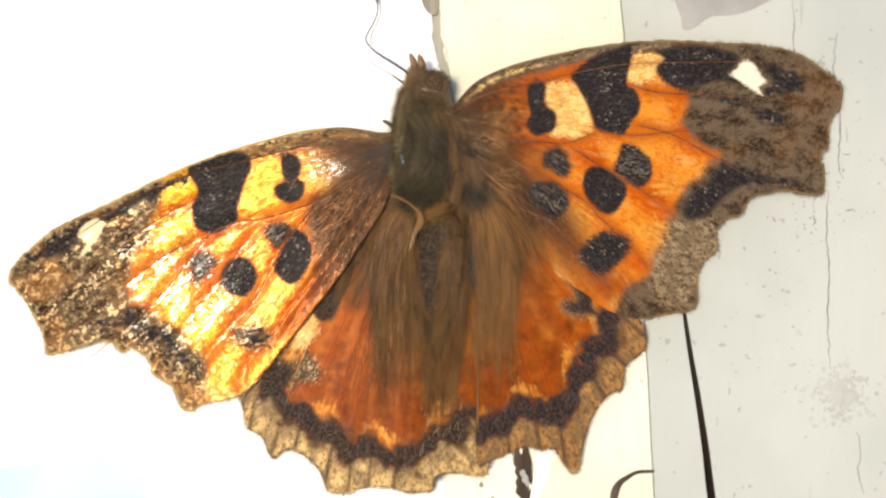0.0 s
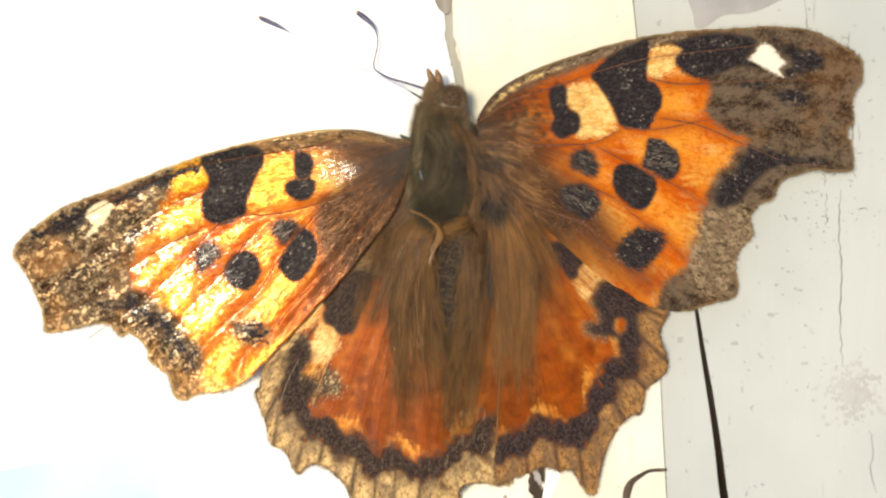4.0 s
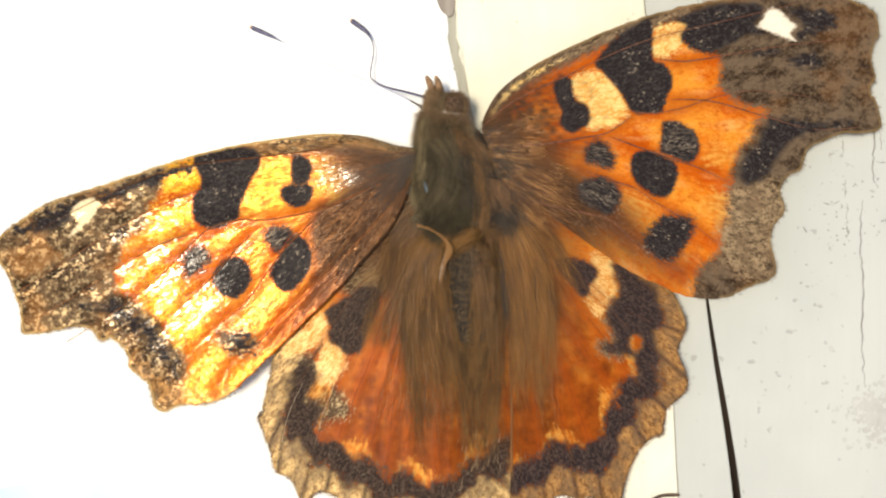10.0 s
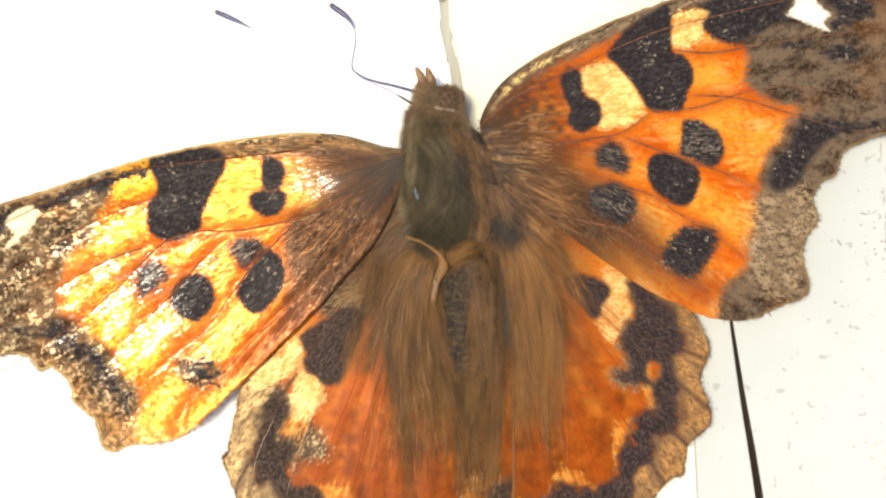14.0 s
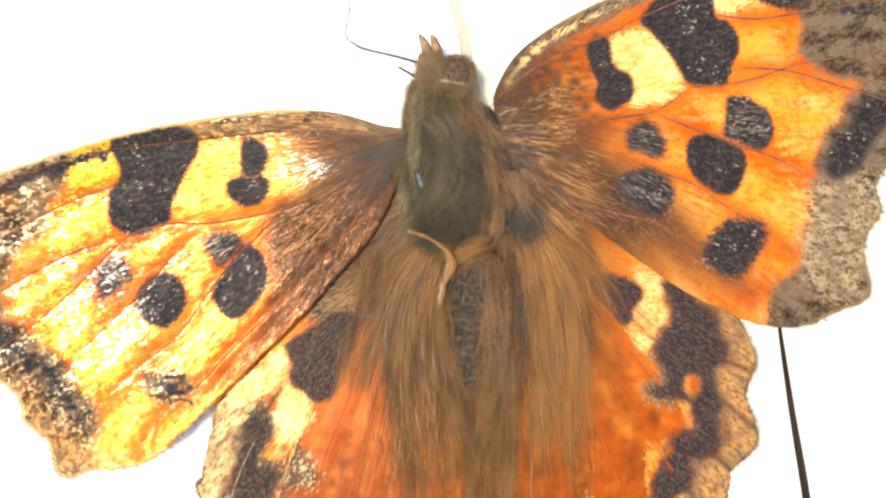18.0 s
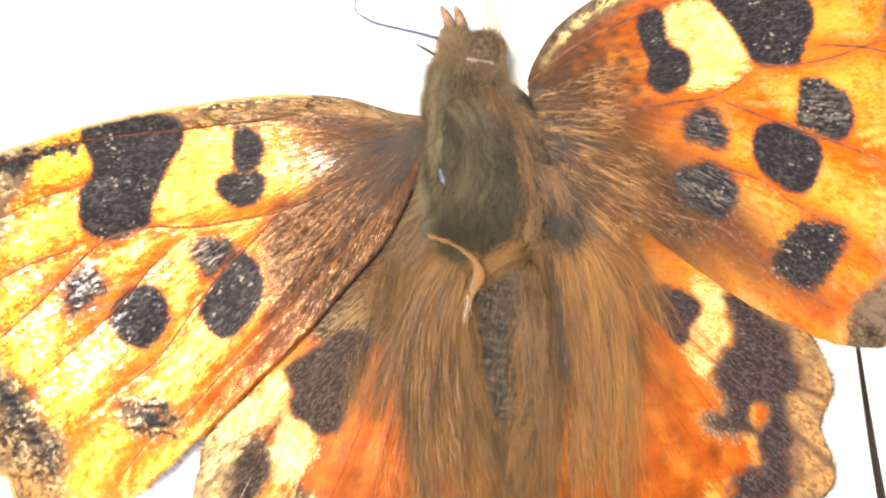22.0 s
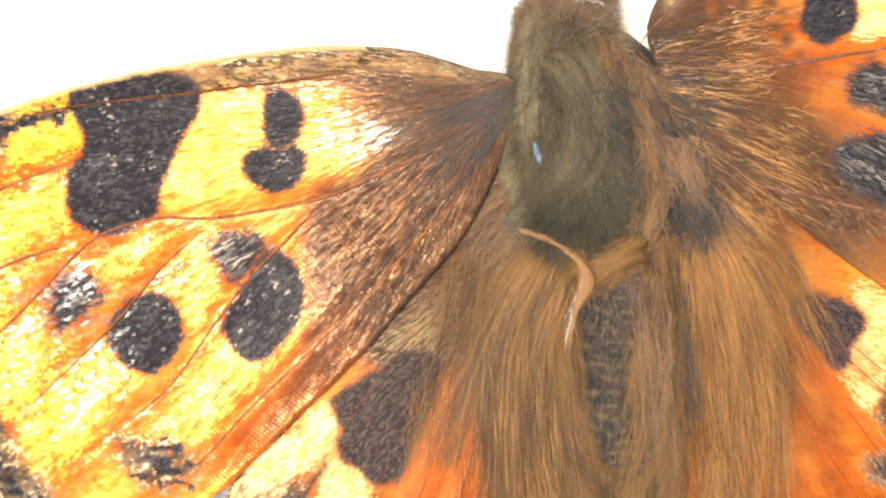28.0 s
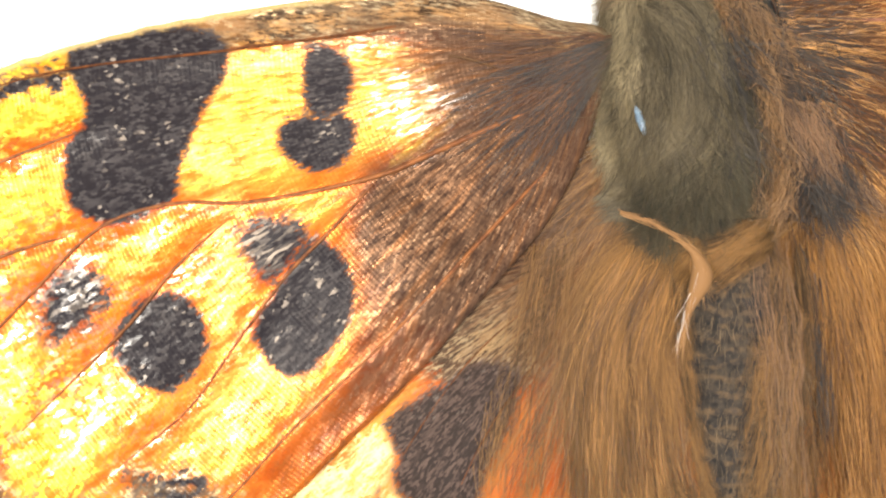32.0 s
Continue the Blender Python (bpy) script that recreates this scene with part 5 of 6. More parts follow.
RH_OUT = [(-0.69, 3.21), (1.82, 3.03), (5.09, 1.43), (7.98, -0.88), (10.06, -2.63), (11.52, -3.32), (12.48, -4.88), (12.86, -6.11), (12.27, -7.75), (12.86, -9.39), (12.82, -10.62), (11.52, -11.83), (11.22, -13.46), (10.47, -13.77), (9.43, -14.86), (8.81, -16.27), (8.39, -17.89), (8.19, -19.31), (7.65, -19.50), (6.95, -18.75), (6.33, -17.84), (5.30, -17.90), (4.27, -17.63), (3.05, -18.16), (1.82, -18.62), (0.81, -18.84), (0.73, -15.29), (0.61, -10.06), (0.32, -4.83)]
LH_OUT = [(0.60, 2.80), (-1.81, 1.41), (-4.02, -1.00), (-5.84, -3.21), (-7.87, -6.03), (-9.69, -7.65), (-10.31, -10.08), (-10.71, -12.10), (-11.00, -12.59), (-10.51, -13.92), (-10.10, -14.92), (-9.78, -16.13), (-8.68, -16.72), (-7.95, -18.04), (-7.46, -18.12), (-6.65, -17.50), (-5.23, -18.09), (-4.22, -19.08), (-3.62, -20.28), (-2.21, -20.38), (-1.00, -19.84), (0.80, -19.82), (2.20, -20.00), (3.81, -19.85), (4.13, -18.77), (5.42, -18.48), (7.65, -18.46), (7.65, -15.31), (7.24, -10.06), (5.83, -4.82), (3.00, -0.00)]
right_forewing = wing("forewing", "orange forewing with black spots and a white tip mark", RF_OUT, RFB, 0.0, F_VEINS, fore_fields(FORE_RIGHT, 1, RF_OUT), 0.16, 11, [M_VEIN_PINK], M_WING_NO_GLARE)
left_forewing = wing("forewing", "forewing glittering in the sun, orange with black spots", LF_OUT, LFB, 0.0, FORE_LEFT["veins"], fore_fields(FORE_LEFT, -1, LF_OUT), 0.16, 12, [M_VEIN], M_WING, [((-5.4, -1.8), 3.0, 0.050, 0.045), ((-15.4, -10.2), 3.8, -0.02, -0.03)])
RH_VEINS = [[(0.61, -0.80), (3.86, -3.23), (6.74, -6.48), (9.22, -9.76), (11.52, -11.83)], [(0.61, -2.01), (3.05, -6.45), (5.09, -11.33), (6.53, -15.41), (7.15, -18.67)], [(0.40, -3.22), (1.82, -8.06), (2.64, -13.72), (3.05, -18.08)], [(1.01, -0.40), (4.68, -2.21), (8.39, -4.86), (12.56, -6.52)], [(0.81, -1.21), (4.27, -5.65), (7.15, -9.73), (9.85, -13.84)], [(0.81, -2.41), (2.64, -7.26), (4.07, -12.12), (5.30, -17.81)], [(1.82, -0.20), (6.33, -4.04), (9.64, -6.91), (12.56, -9.39)]]
LH_VEINS = [[(-0.40, -1.20), (-3.42, -5.22), (-5.23, -9.24), (-6.65, -12.87), (-7.87, -17.72)], [(0.00, -2.00), (-1.41, -6.41), (-2.61, -11.24), (-3.42, -15.66), (-3.82, -19.28)], [(0.60, -2.80), (-0.20, -8.01), (-0.60, -12.82), (-0.80, -19.64)], [(-1.00, -0.80), (-4.22, -3.61), (-7.06, -8.05), (-9.08, -12.09), (-10.31, -14.52)], [(-0.20, -1.60), (-2.21, -5.61), (-3.82, -9.64), (-5.44, -13.67), (-6.25, -17.50)], [(0.40, -2.40), (-0.80, -7.21), (-1.81, -12.03), (-2.21, -20.06)], [(1.40, -3.20), (1.20, -8.81), (1.20, -14.41), (1.00, -19.74)], [(-7.87, -9.98), (-8.68, -11.68), (-9.21, -13.50), (-9.49, -15.72)], [(-5.68, -9.97), (-6.25, -11.46), (-6.85, -13.48), (-7.38, -15.70)]]
right_hind_fields = hind_fields(RH_OUT, [(7.59, -2.07), (8.93, -2.29), (10.20, -2.77), (10.93, -3.34), (11.11, -4.13), (11.18, -4.94), (10.88, -5.66), (10.83, -6.53), (10.95, -7.40), (11.14, -8.12), (10.54, -8.69), (10.03, -9.12), (9.83, -9.98), (9.71, -10.70), (9.00, -10.69), (8.46, -10.40), (9.28, -9.11), (8.98, -8.45), (8.23, -8.33), (7.19, -8.15), (6.60, -7.57), (6.77, -7.06), (7.54, -6.95), (7.36, -6.37), (6.94, -5.57), (7.17, -4.65), (7.40, -4.13), (7.81, -3.64), (7.63, -2.78)], [(3.67, -1.70), (4.34, -1.46), (5.13, -1.51), (5.96, -1.79), (6.49, -2.22), (6.41, -2.79), (5.97, -3.22), (5.92, -3.79), (5.62, -4.02), (5.24, -3.80), (4.80, -3.23), (4.20, -2.52)], [[(6.12, -3.08), (6.56, -2.50), (7.00, -2.50), (7.45, -2.93), (7.75, -3.36), (7.69, -3.79), (7.31, -4.08), (7.11, -4.65), (6.73, -5.28), (6.43, -5.08), (5.98, -4.37), (5.83, -3.94), (6.03, -3.51)], [(6.31, -1.16), (6.99, -1.32), (7.59, -1.78), (7.53, -2.30), (7.15, -2.41), (6.70, -2.24), (6.31, -1.79)]], lambda q: np.maximum(q[:, 0] * 0.17 - q[:, 1] * 0.02, np.hypot(*q.T) / 9.0), RH_VEINS, ember=[[(8.97, -7.01), (9.27, -6.67), (9.69, -6.90), (9.63, -7.53), (9.27, -7.82), (8.97, -7.53)], [(7.50, -9.09), (7.94, -8.53), (8.39, -8.82), (8.98, -8.68), (8.84, -9.25), (8.15, -9.82), (7.80, -10.24), (7.56, -9.67)]])
left_hind_fields = hind_fields(LH_OUT, [(-9.99, -9.90), (-8.71, -8.27), (-7.30, -8.17), (-6.68, -9.46), (-5.79, -10.26), (-5.13, -10.98), (-4.56, -11.86), (-5.04, -12.51), (-6.17, -12.61), (-6.65, -13.38), (-7.27, -12.30), (-8.03, -12.79), (-7.86, -14.12), (-6.84, -14.72), (-7.24, -15.33), (-8.46, -14.74), (-9.08, -13.12), (-9.29, -11.51), (-10.11, -10.71)], [(-6.44, -5.28), (-5.60, -4.62), (-4.60, -4.00), (-3.80, -3.55), (-2.75, -3.80), (-2.80, -4.70), (-3.06, -5.50), (-3.57, -6.60), (-4.00, -7.70), (-4.52, -8.07), (-5.02, -8.05), (-5.45, -7.60), (-6.00, -7.30), (-6.22, -6.78), (-6.05, -6.20)], [[(-6.56, -5.46), (-6.24, -6.70), (-6.03, -7.45), (-5.40, -7.63), (-5.02, -8.25), (-5.31, -9.25), (-6.12, -10.13), (-6.75, -9.90), (-7.07, -8.91), (-6.65, -8.15), (-7.29, -7.29), (-7.68, -6.55)], [(-9.18, -7.44), (-7.68, -6.55), (-7.29, -7.29), (-8.04, -7.93), (-9.29, -8.32)]], lambda q: np.hypot(*q.T) / 6.5, LH_VEINS, [(-4.40, -3.50), (-4.17, -2.77), (-3.51, -1.75), (-2.50, -0.73), (-1.67, 0.46), (-1.83, -0.72), (-2.32, -2.24), (-2.65, -3.26)], 0.8)
right_hindwing = wing("hindwing", "dark orange hindwing with a scalloped tan border", RH_OUT, RHB, -0.60, RH_VEINS, right_hind_fields, 0.18, 13, [M_VEIN_DARK], M_WING_HIND)
left_hindwing = wing("hindwing", "dark orange hindwing with a scalloped tan border", LH_OUT, LHB, -0.70, LH_VEINS, left_hind_fields, 0.18, 14, [M_VEIN_DARK] * 7 + [M_VEIN_PALE] * 2, M_WING_HIND_LEFT)

fringe(right_forewing, RF_OUT, RFB, 0.0, 1800, 19.0, M_UMBER, 81)
fringe(left_forewing, LF_OUT, LFB, 0.0, 1800, 17.0, M_CURL, 82)
fringe(right_hindwing, RH_OUT, RHB, -0.60, 2400, 10.0, M_CURL, 83)
fringe(left_hindwing, LH_OUT, LHB, -0.70, 2400, 10.0, M_CURL, 84)

# body, in millimetres about the rest place
THORAX = [(-4.0, 0.5, 4.3, 0.7, 0.6), (-3.2, 0.4, 4.4, 1.5, 1.3), (-1.5, 0.1, 4.5, 2.0, 1.6), (0.5, -0.1, 4.5, 2.15, 1.65), (2.2, -0.2, 4.4, 1.95, 1.5), (3.4, -0.25, 4.3, 1.7, 1.25), (4.4, -0.4, 4.2, 1.35, 0.9), (4.7, -0.4, 4.1, 0.8, 0.6)]
thorax = lathe("thorax", THORAX, M_SKIN, butterfly, label="thorax under olive grey fur")
# lobe that fills the gap by the wing root; its dark colour is shade
lathe("shoulder", [(-3.2, 2.5, 4.3, 0.3, 0.3), (-2.2, 2.5, 4.5, 1.2, 0.6), (0.0, 2.4, 4.6, 1.4, 0.6), (1.6, 2.1, 4.6, 1.2, 0.55), (3.0, 1.7, 4.4, 1.0, 0.5), (3.7, 1.5, 4.2, 0.4, 0.3)], M_SHADE, thorax, 14, "lobe in the cleft beside the wing root, dark for its shade")
stations = []
for i in range(25):
    u = i / 24
    seg = 0.10 * math.cos(u * 8 * 2 * math.pi)
    w = 1.35 * math.sin(math.pi * min(1, 0.30 + 0.70 * u)) ** 0.6 + seg if u < 1 else 0.1
    stations.append((-3.2 - 10.6 * u, 0.8 + 0.95 * min(1, u / 0.25) + 0.15 * u, 4.8 - 0.7 * u, max(w * 1.22, 0.12), max(w * 0.85, 0.1)))
abdomen = lathe("abdomen", stations, M_ABD, butterfly, label="ringed dark brown abdomen")
head = lathe("head", [(4.0, -0.3, 4.2, 0.8, 0.7), (4.5, -0.4, 4.2, 1.2, 0.9), (5.2, -0.4, 4.2, 1.1, 0.95), (5.8, -0.55, 4.1, 0.85, 0.75), (6.2, -0.7, 4.0, 0.5, 0.4)], M_SKIN, butterfly, label="brown furry head")


def eye_mesh(x, y, z, r):
    bm = bmesh.new()
    bmesh.ops.create_uvsphere(bm, u_segments=16, v_segments=10, radius=r * MM)
    bmesh.ops.translate(bm, verts=bm.verts, vec=(x * MM, y * MM, z * MM))
    me = bpy.data.meshes.new("eye")
    bm.to_mesh(me)
    bm.free()
    me.materials.append(M_EYE)
    me.polygons.foreach_set("use_smooth", [True] * len(me.polygons))
    ob = new("eye", me)
    ob.parent = head
    return ob


eye_mesh(0.45, 5.05, 4.55, 0.90)
eye_mesh(-0.85, 5.0, 4.2, 0.45)
for x0, x1 in ((-1.05, -1.50), (-0.50, -0.85)):
    line = curve_points([(x0, 5.9, 4.2), (x0 - 0.1, 6.5, 4.4), (x1, 7.2, 4.3)], 4)
    vs, fs = tube(line * MM, np.array([0.30, 0.30, 0.29, 0.28, 0.26, 0.24, 0.20, 0.14, 0.04]) * MM, 8)
    mesh_object("palp", vs, fs, plain_material("palp_scales", (0.075, 0.040, 0.018), (0.25, 0.140, 0.068), 2500.0, 0.8), head, label="brown scaly palp")


def antenna(line, shell, thick):
    """A thin shaft with a flattened club, hinged at the head."""
    path = curve_points([(x, y) for x, y in line], 5)
    h = path[0].copy()
    n = len(path)
    u = np.linspace(0, 1, n)
    p3 = np.c_[path - h, -1.9 * np.minimum(1, u / 0.6)] * MM
    cut = int(n * 0.80)
    vs, fs = tube(p3[: cut + 1], (thick * (1.0 - 0.35 * u[: cut + 1]) + 0.035 * np.clip(1 - u[: cut + 1] / 0.35, 0, 1)) * MM, 6)
    shaft = mesh_object("antenna", vs, fs, shell, butterfly, label="thin dark antenna with a clubbed tip")
    rad = 0.65 * thick + 0.15 * np.sin(np.linspace(0, 1, n - cut) * math.pi * 0.62) ** 1.5
    vs, fs = tube(p3[cut:], rad * MM, 8)
    mesh_object("club", vs, fs, M_ANT, shaft)
    root = max(2, int(n * 0.10))
    vs, fs = tube(p3[: root + 1] + np.array((0, 0, 0.02)) * MM, np.linspace(0.085, 0.06, root + 1) * MM, 6)
    mesh_object("scape", vs, fs, M_SHADE, shaft, label="thick dark root joint")
    vs, fs = tube(np.array([p3[-1], p3[-1] + (p3[-1] - p3[-2]) * 0.6, p3[-1] + (p3[-1] - p3[-2]) * 0.9]), np.array([rad[-1] * 0.95, rad[-1] * 0.75, 0.02]) * MM, 8)
    mesh_object("club_tip", vs, fs, M_CLUB_TIP, shaft, label="pale tip of the club")
    return shaft, h


antenna_a, HINGE_A = antenna([(-1.09, 11.05), (-2.39, 11.47), (-3.83, 11.86), (-4.59, 12.20), (-5.15, 12.68), (-5.21, 13.36), (-5.06, 14.34), (-5.10, 15.17), (-5.55, 16.00), (-6.59, 16.79)], M_ANT, 0.065)
antenna_b, HINGE_B = antenna([(-1.45, 10.36), (-2.60, 11.07), (-3.83, 11.71), (-5.09, 12.31), (-7.18, 13.20), (-9.29, 14.14), (-10.94, 14.96), (-12.19, 15.63), (-13.64, 16.25)], M_ANT_WASHED, 0.030)

# legs hold the body over the boards
for x, y, ex, ey in ((-1.3, 1.4, -3.2, 2.6), (1.1, 1.4, 3.2, 2.4), (-1.2, -1.6, -3.0, -3.6), (1.3, -1.6, 3.4, -3.8)):
    line = curve_points([(x, y, 3.6), ((x + ex) / 2, (y + ey) / 2, 3.1), (ex * 0.95, ey * 0.95, 2.1), (ex, ey, 1.76)], 4)
    vs, fs = tube(line * MM, np.linspace(0.22, 0.08, len(line)) * MM, 6)
    mesh_object("leg", vs, fs, M_SKIN, butterfly)

# ---- fur and hair ----
rng = np.random.default_rng(21)


def on_body(n, stations, bias, rg):
    """Roots and outward ways on the upper half of a lathed body."""
    st = np.array(stations)
    y = st[:, 0].max() - (st[:, 0].max() - st[:, 0].min()) * rg.uniform(0, 1, n) ** bias
    o = np.argsort(st[:, 0])
    x, z, rx, rz = (np.interp(y, st[o, 0], st[o, k]) for k in (1, 2, 3, 4))
    w = rg.uniform(-0.15, math.pi + 0.15, n)
    root = np.c_[x + rx * np.cos(w) * 0.97, y, z + rz * np.sin(w) * 0.97]
    out = np.c_[np.cos(w), np.zeros(n), np.sin(w)]
    return root, out


def rounded(sts, x, y):
    """Height of a lathed body's back over a place in plan; low where it has none."""
    st = np.array(sorted(sts))
    x0, z0, rx, rz = (np.interp(y, st[:, 0], st[:, k]) for k in (1, 2, 3, 4))
    over = (y > st[0, 0]) & (y < st[-1, 0]) & (np.abs(x - x0) < rx)
    return np.where(over, z0 + rz * np.sqrt(np.clip(1 - ((x - x0) / rx) ** 2, 0, 1)), 0)


def back(low):
    return lambda p: np.maximum(np.maximum(rounded(THORAX, p[:, 0], p[:, 1]), rounded(stations, p[:, 0], p[:, 1])), wing_z(p[:, 0] + 0.2, low))


root, out = on_body(24000, THORAX, 1.0, rng)
way = out * 0.30 + np.array((0.12, -1.0, 0.0)) + rng.normal(0, 0.3, root.shape)
strands("fur", root, way, rng.uniform(0.5, 1.3, len(root)), rng.uniform(0.008, 0.017, len(root)), M_OLIVE, thorax, 0.12, 0.6, 0.2, 31, "dense olive grey fur")
root, out = on_body(4500, [(2.8, -0.2, 4.35, 1.85, 1.4), (3.6, -0.25, 4.25, 1.62, 1.2), (4.4, -0.4, 4.2, 1.35, 0.95)], 1.3, rng)
way = out * 0.6 + np.c_[np.zeros(len(root)), np.where(root[:, 1] > 3.6, 0.5, -0.4), np.zeros(len(root))] + rng.normal(0, 0.45, root.shape)
strands("fur", root, way, rng.uniform(0.3, 0.9, len(root)), rng.uniform(0.008, 0.018, len(root)), M_COLLAR, thorax, 0.1, 0.6, 0.2, 32, "brown collar of fur")
root, out = on_body(3000, [(4.5, -0.4, 4.25, 1.2, 0.9), (5.2, -0.4, 4.2, 1.1, 0.95), (5.8, -0.55, 4.15, 0.85, 0.75), (6.1, -0.7, 4.05, 0.5, 0.45)], 1.0, rng)
root, out = root[root[:, 0] < -0.35], out[root[:, 0] < -0.35]
way = out * 0.6 + np.array((-0.1, 0.5, 0.0)) + rng.normal(0, 0.35, root.shape)
strands("fur", root, way, rng.uniform(0.2, 0.5, len(root)), rng.uniform(0.012, 0.026, len(root)), M_COLLAR, head, 0.1, 0.6, 0.2, 36, "short brown fur")
n = 2300
turn, up = rng.uniform(0, 2 * math.pi, n), rng.uniform(-0.2, 0.75, n)
ball = np.c_[np.cos(turn) * np.cos(up), np.sin(turn) * np.cos(up), np.sin(up)]
strands("fur", np.array((0.45, 5.05, 4.55)) + ball * 0.88, ball * 0.6 + rng.normal(0, 0.35, (n, 3)) + np.array((0.1, 0.2, 0.3)), rng.uniform(0.12, 0.4, n), rng.uniform(0.010, 0.020, n), M_COLLAR, head, 0.1, 0.6, 0.2, 96, "short brown fur round the eye")
# a darker olive coat of fur paints the shade on the thorax's rear
root, out = on_body(3600, [(-3.9, 0.5, 4.3, 0.9, 0.7), (-3.1, 0.5, 4.4, 1.6, 1.3), (-2.0, 0.4, 4.5, 1.9, 1.55), (-1.2, 0.8, 4.5, 1.5, 1.65)], 0.8, rng)
way = out * 0.3 + np.array((-0.5, -0.8, 0.0)) + rng.normal(0, 0.25, root.shape)
strands("fur", root + np.array((0, 0, 0.12)), way, rng.uniform(0.4, 1.0, len(root)), rng.uniform(0.007, 0.015, len(root)), M_DEEP, thorax, 0.12, 0.6, 0.2, 38, "greenish fur, darkened as shade, at the back of the thorax")
root, out = on_body(16000, THORAX, 1.0, rng)
keep = np.abs(out[:, 2]) < 0.55
root, out = root[keep], out[keep]
way = out * 1.0 + np.array((0.0, -0.45, 0.15)) + rng.normal(0, 0.3, root.shape)
strands("fur", root, way, rng.uniform(0.3, 0.85, len(root)), rng.uniform(0.004, 0.009, len(root)), M_HAZE, thorax, 0.1, 0.6, 0.25, 37, "fine hazy hairs standing off the fur")
root, out = on_body(2600, stations, 1.0, rng)
way = out * 0.25 + np.array((0.05, -1.0, 0.0)) + rng.normal(0, 0.2, root.shape)
strands("fur", root, way, rng.uniform(0.35, 0.9, len(root)), rng.uniform(0.006, 0.013, len(root)), M_UMBER, abdomen, 0.08, 0.6, 0.2, 33, "brown hairs over the abdomen")


def fan(n, centre, a0, a1, r0, r1, rg, bias=1.0):
    """Roots fanned out about a hinge, with ways that lead outward; angles in degrees from +x."""
    a = np.radians(rg.uniform(a0, a1, n))
    r = r0 + (r1 - r0) * (1 - (1 - rg.uniform(0, 1, n)) ** (1 / bias))
    d = np.c_[np.cos(a), np.sin(a)]
    return np.array(centre) + d * r[:, None], d


def wing_hairs(ob, base, lift, n, centre, a0, a1, r0, r1, l0, l1, material, seed, rise=0.10, curl=0.12, label="", bias=1.0, width=(0.03, 0.06)):
    rg = np.random.default_rng(seed)
    p, d = fan(n, centre, a0, a1, r0, r1, rg, bias)
    z = wing_z(p[:, 0] + base[0], lift) + 0.05 + rg.uniform(0, 0.15, n)
    slope = np.where(p[:, 0] + base[0] > BODY_X, -0.10, 0.05) * d[:, 0]
    way = np.c_[d + rg.normal(0, 0.09, d.shape), slope]
    return strands("hair", np.c_[p, z], way, rg.uniform(l0, l1, n), rg.uniform(*width, n), material, ob, rise, 0.9, curl, seed, label)


wing_hairs(left_forewing, LFB, 0.0, 700, (0.5, 0.0), 178, 235, 0.3, 4.0, 0.4, 1.2, M_AMBER, 42, label="short brown hairs at the wing base", width=(0.012, 0.025))
wing_hairs(left_forewing, LFB, 0.0, 700, (0.5, 0.0), 196, 240, 0.4, 5.5, 0.5, 1.4, M_SHADE, 49, bias=2.0, label="blackish hairs that darken the wing base", width=(0.010, 0.022))
wing_hairs(right_hindwing, RHB, -0.60, 6500, (-1.8, 4.0), -92, -55, 2.0, 9.5, 2.0, 4.6, M_GLINT, 43, rise=0.15, curl=0.08, bias=2.0, label="long golden hairs over the inner wing", width=(0.007, 0.017))
wing_hairs(right_hindwing, RHB, -0.60, 1600, (-1.8, 4.0), -94, -70, 6.0, 19.0, 1.5, 3.5, M_EMBER, 44, rise=0.08, curl=0.06, bias=2.0, label="long amber hairs towards the border", width=(0.007, 0.016))
wing_hairs(left_hindwing, LHB, -0.70, 3000, (2.2, 4.5), -116, -84, 2.0, 11.5, 2.0, 4.6, M_GOLD, 45, rise=0.13, curl=0.08, bias=2.0, label="long golden hairs over the inner wing", width=(0.007, 0.017))
wing_hairs(left_hindwing, LHB, -0.70, 1500, (2.2, 4.5), -108, -76, 6.5, 20.0, 1.5, 3.5, M_EMBER, 46, rise=0.08, curl=0.06, bias=2.0, label="long amber hairs towards the border", width=(0.007, 0.016))

# combed fur: arcs over the thorax, a fuzzy edge, curls at the wing roots, curtains on both sides of the abdomen
locks("fur", [[(-1.70, 2.70), (-1.57, 1.64), (-1.55, 0.58), (-1.60, -0.49), (-1.76, -1.32), (-1.93, -1.92), (-2.11, -2.40)], [(-1.22, 2.47), (-0.38, 1.65), (0.11, 0.48), (0.01, -0.71), (-0.69, -1.67), (-1.51, -2.21), (-2.11, -2.46)], [(0.19, 3.20), (0.98, 1.90), (1.35, 0.61), (1.49, -0.46), (1.03, -1.77), (-0.08, -2.73), (-1.50, -3.10)]], 16000, (0.6, 1.5), (0.008, 0.017), M_OLIVE, thorax, back(-0.2), 0.22, 0.45, 18, 0.07, 61, "olive grey fur combed in arcs", gaps=-0.35, fray=0.06)
locks("fur", [[(-1.65, 4.2), (-1.95, 1.8), (-2.15, 0.2), (-2.20, -1.6)], [(-1.10, 4.2), (-1.38, 1.8), (-1.55, 0.2), (-1.60, -1.8)]], 6500, (0.4, 1.1), (0.006, 0.013), M_HAZE, thorax, back(-0.1), 0.35, 0.2, 10, 0.22, 62, "fuzzy greyish brown edge of the fur", gaps=-0.6, fray=0.30)
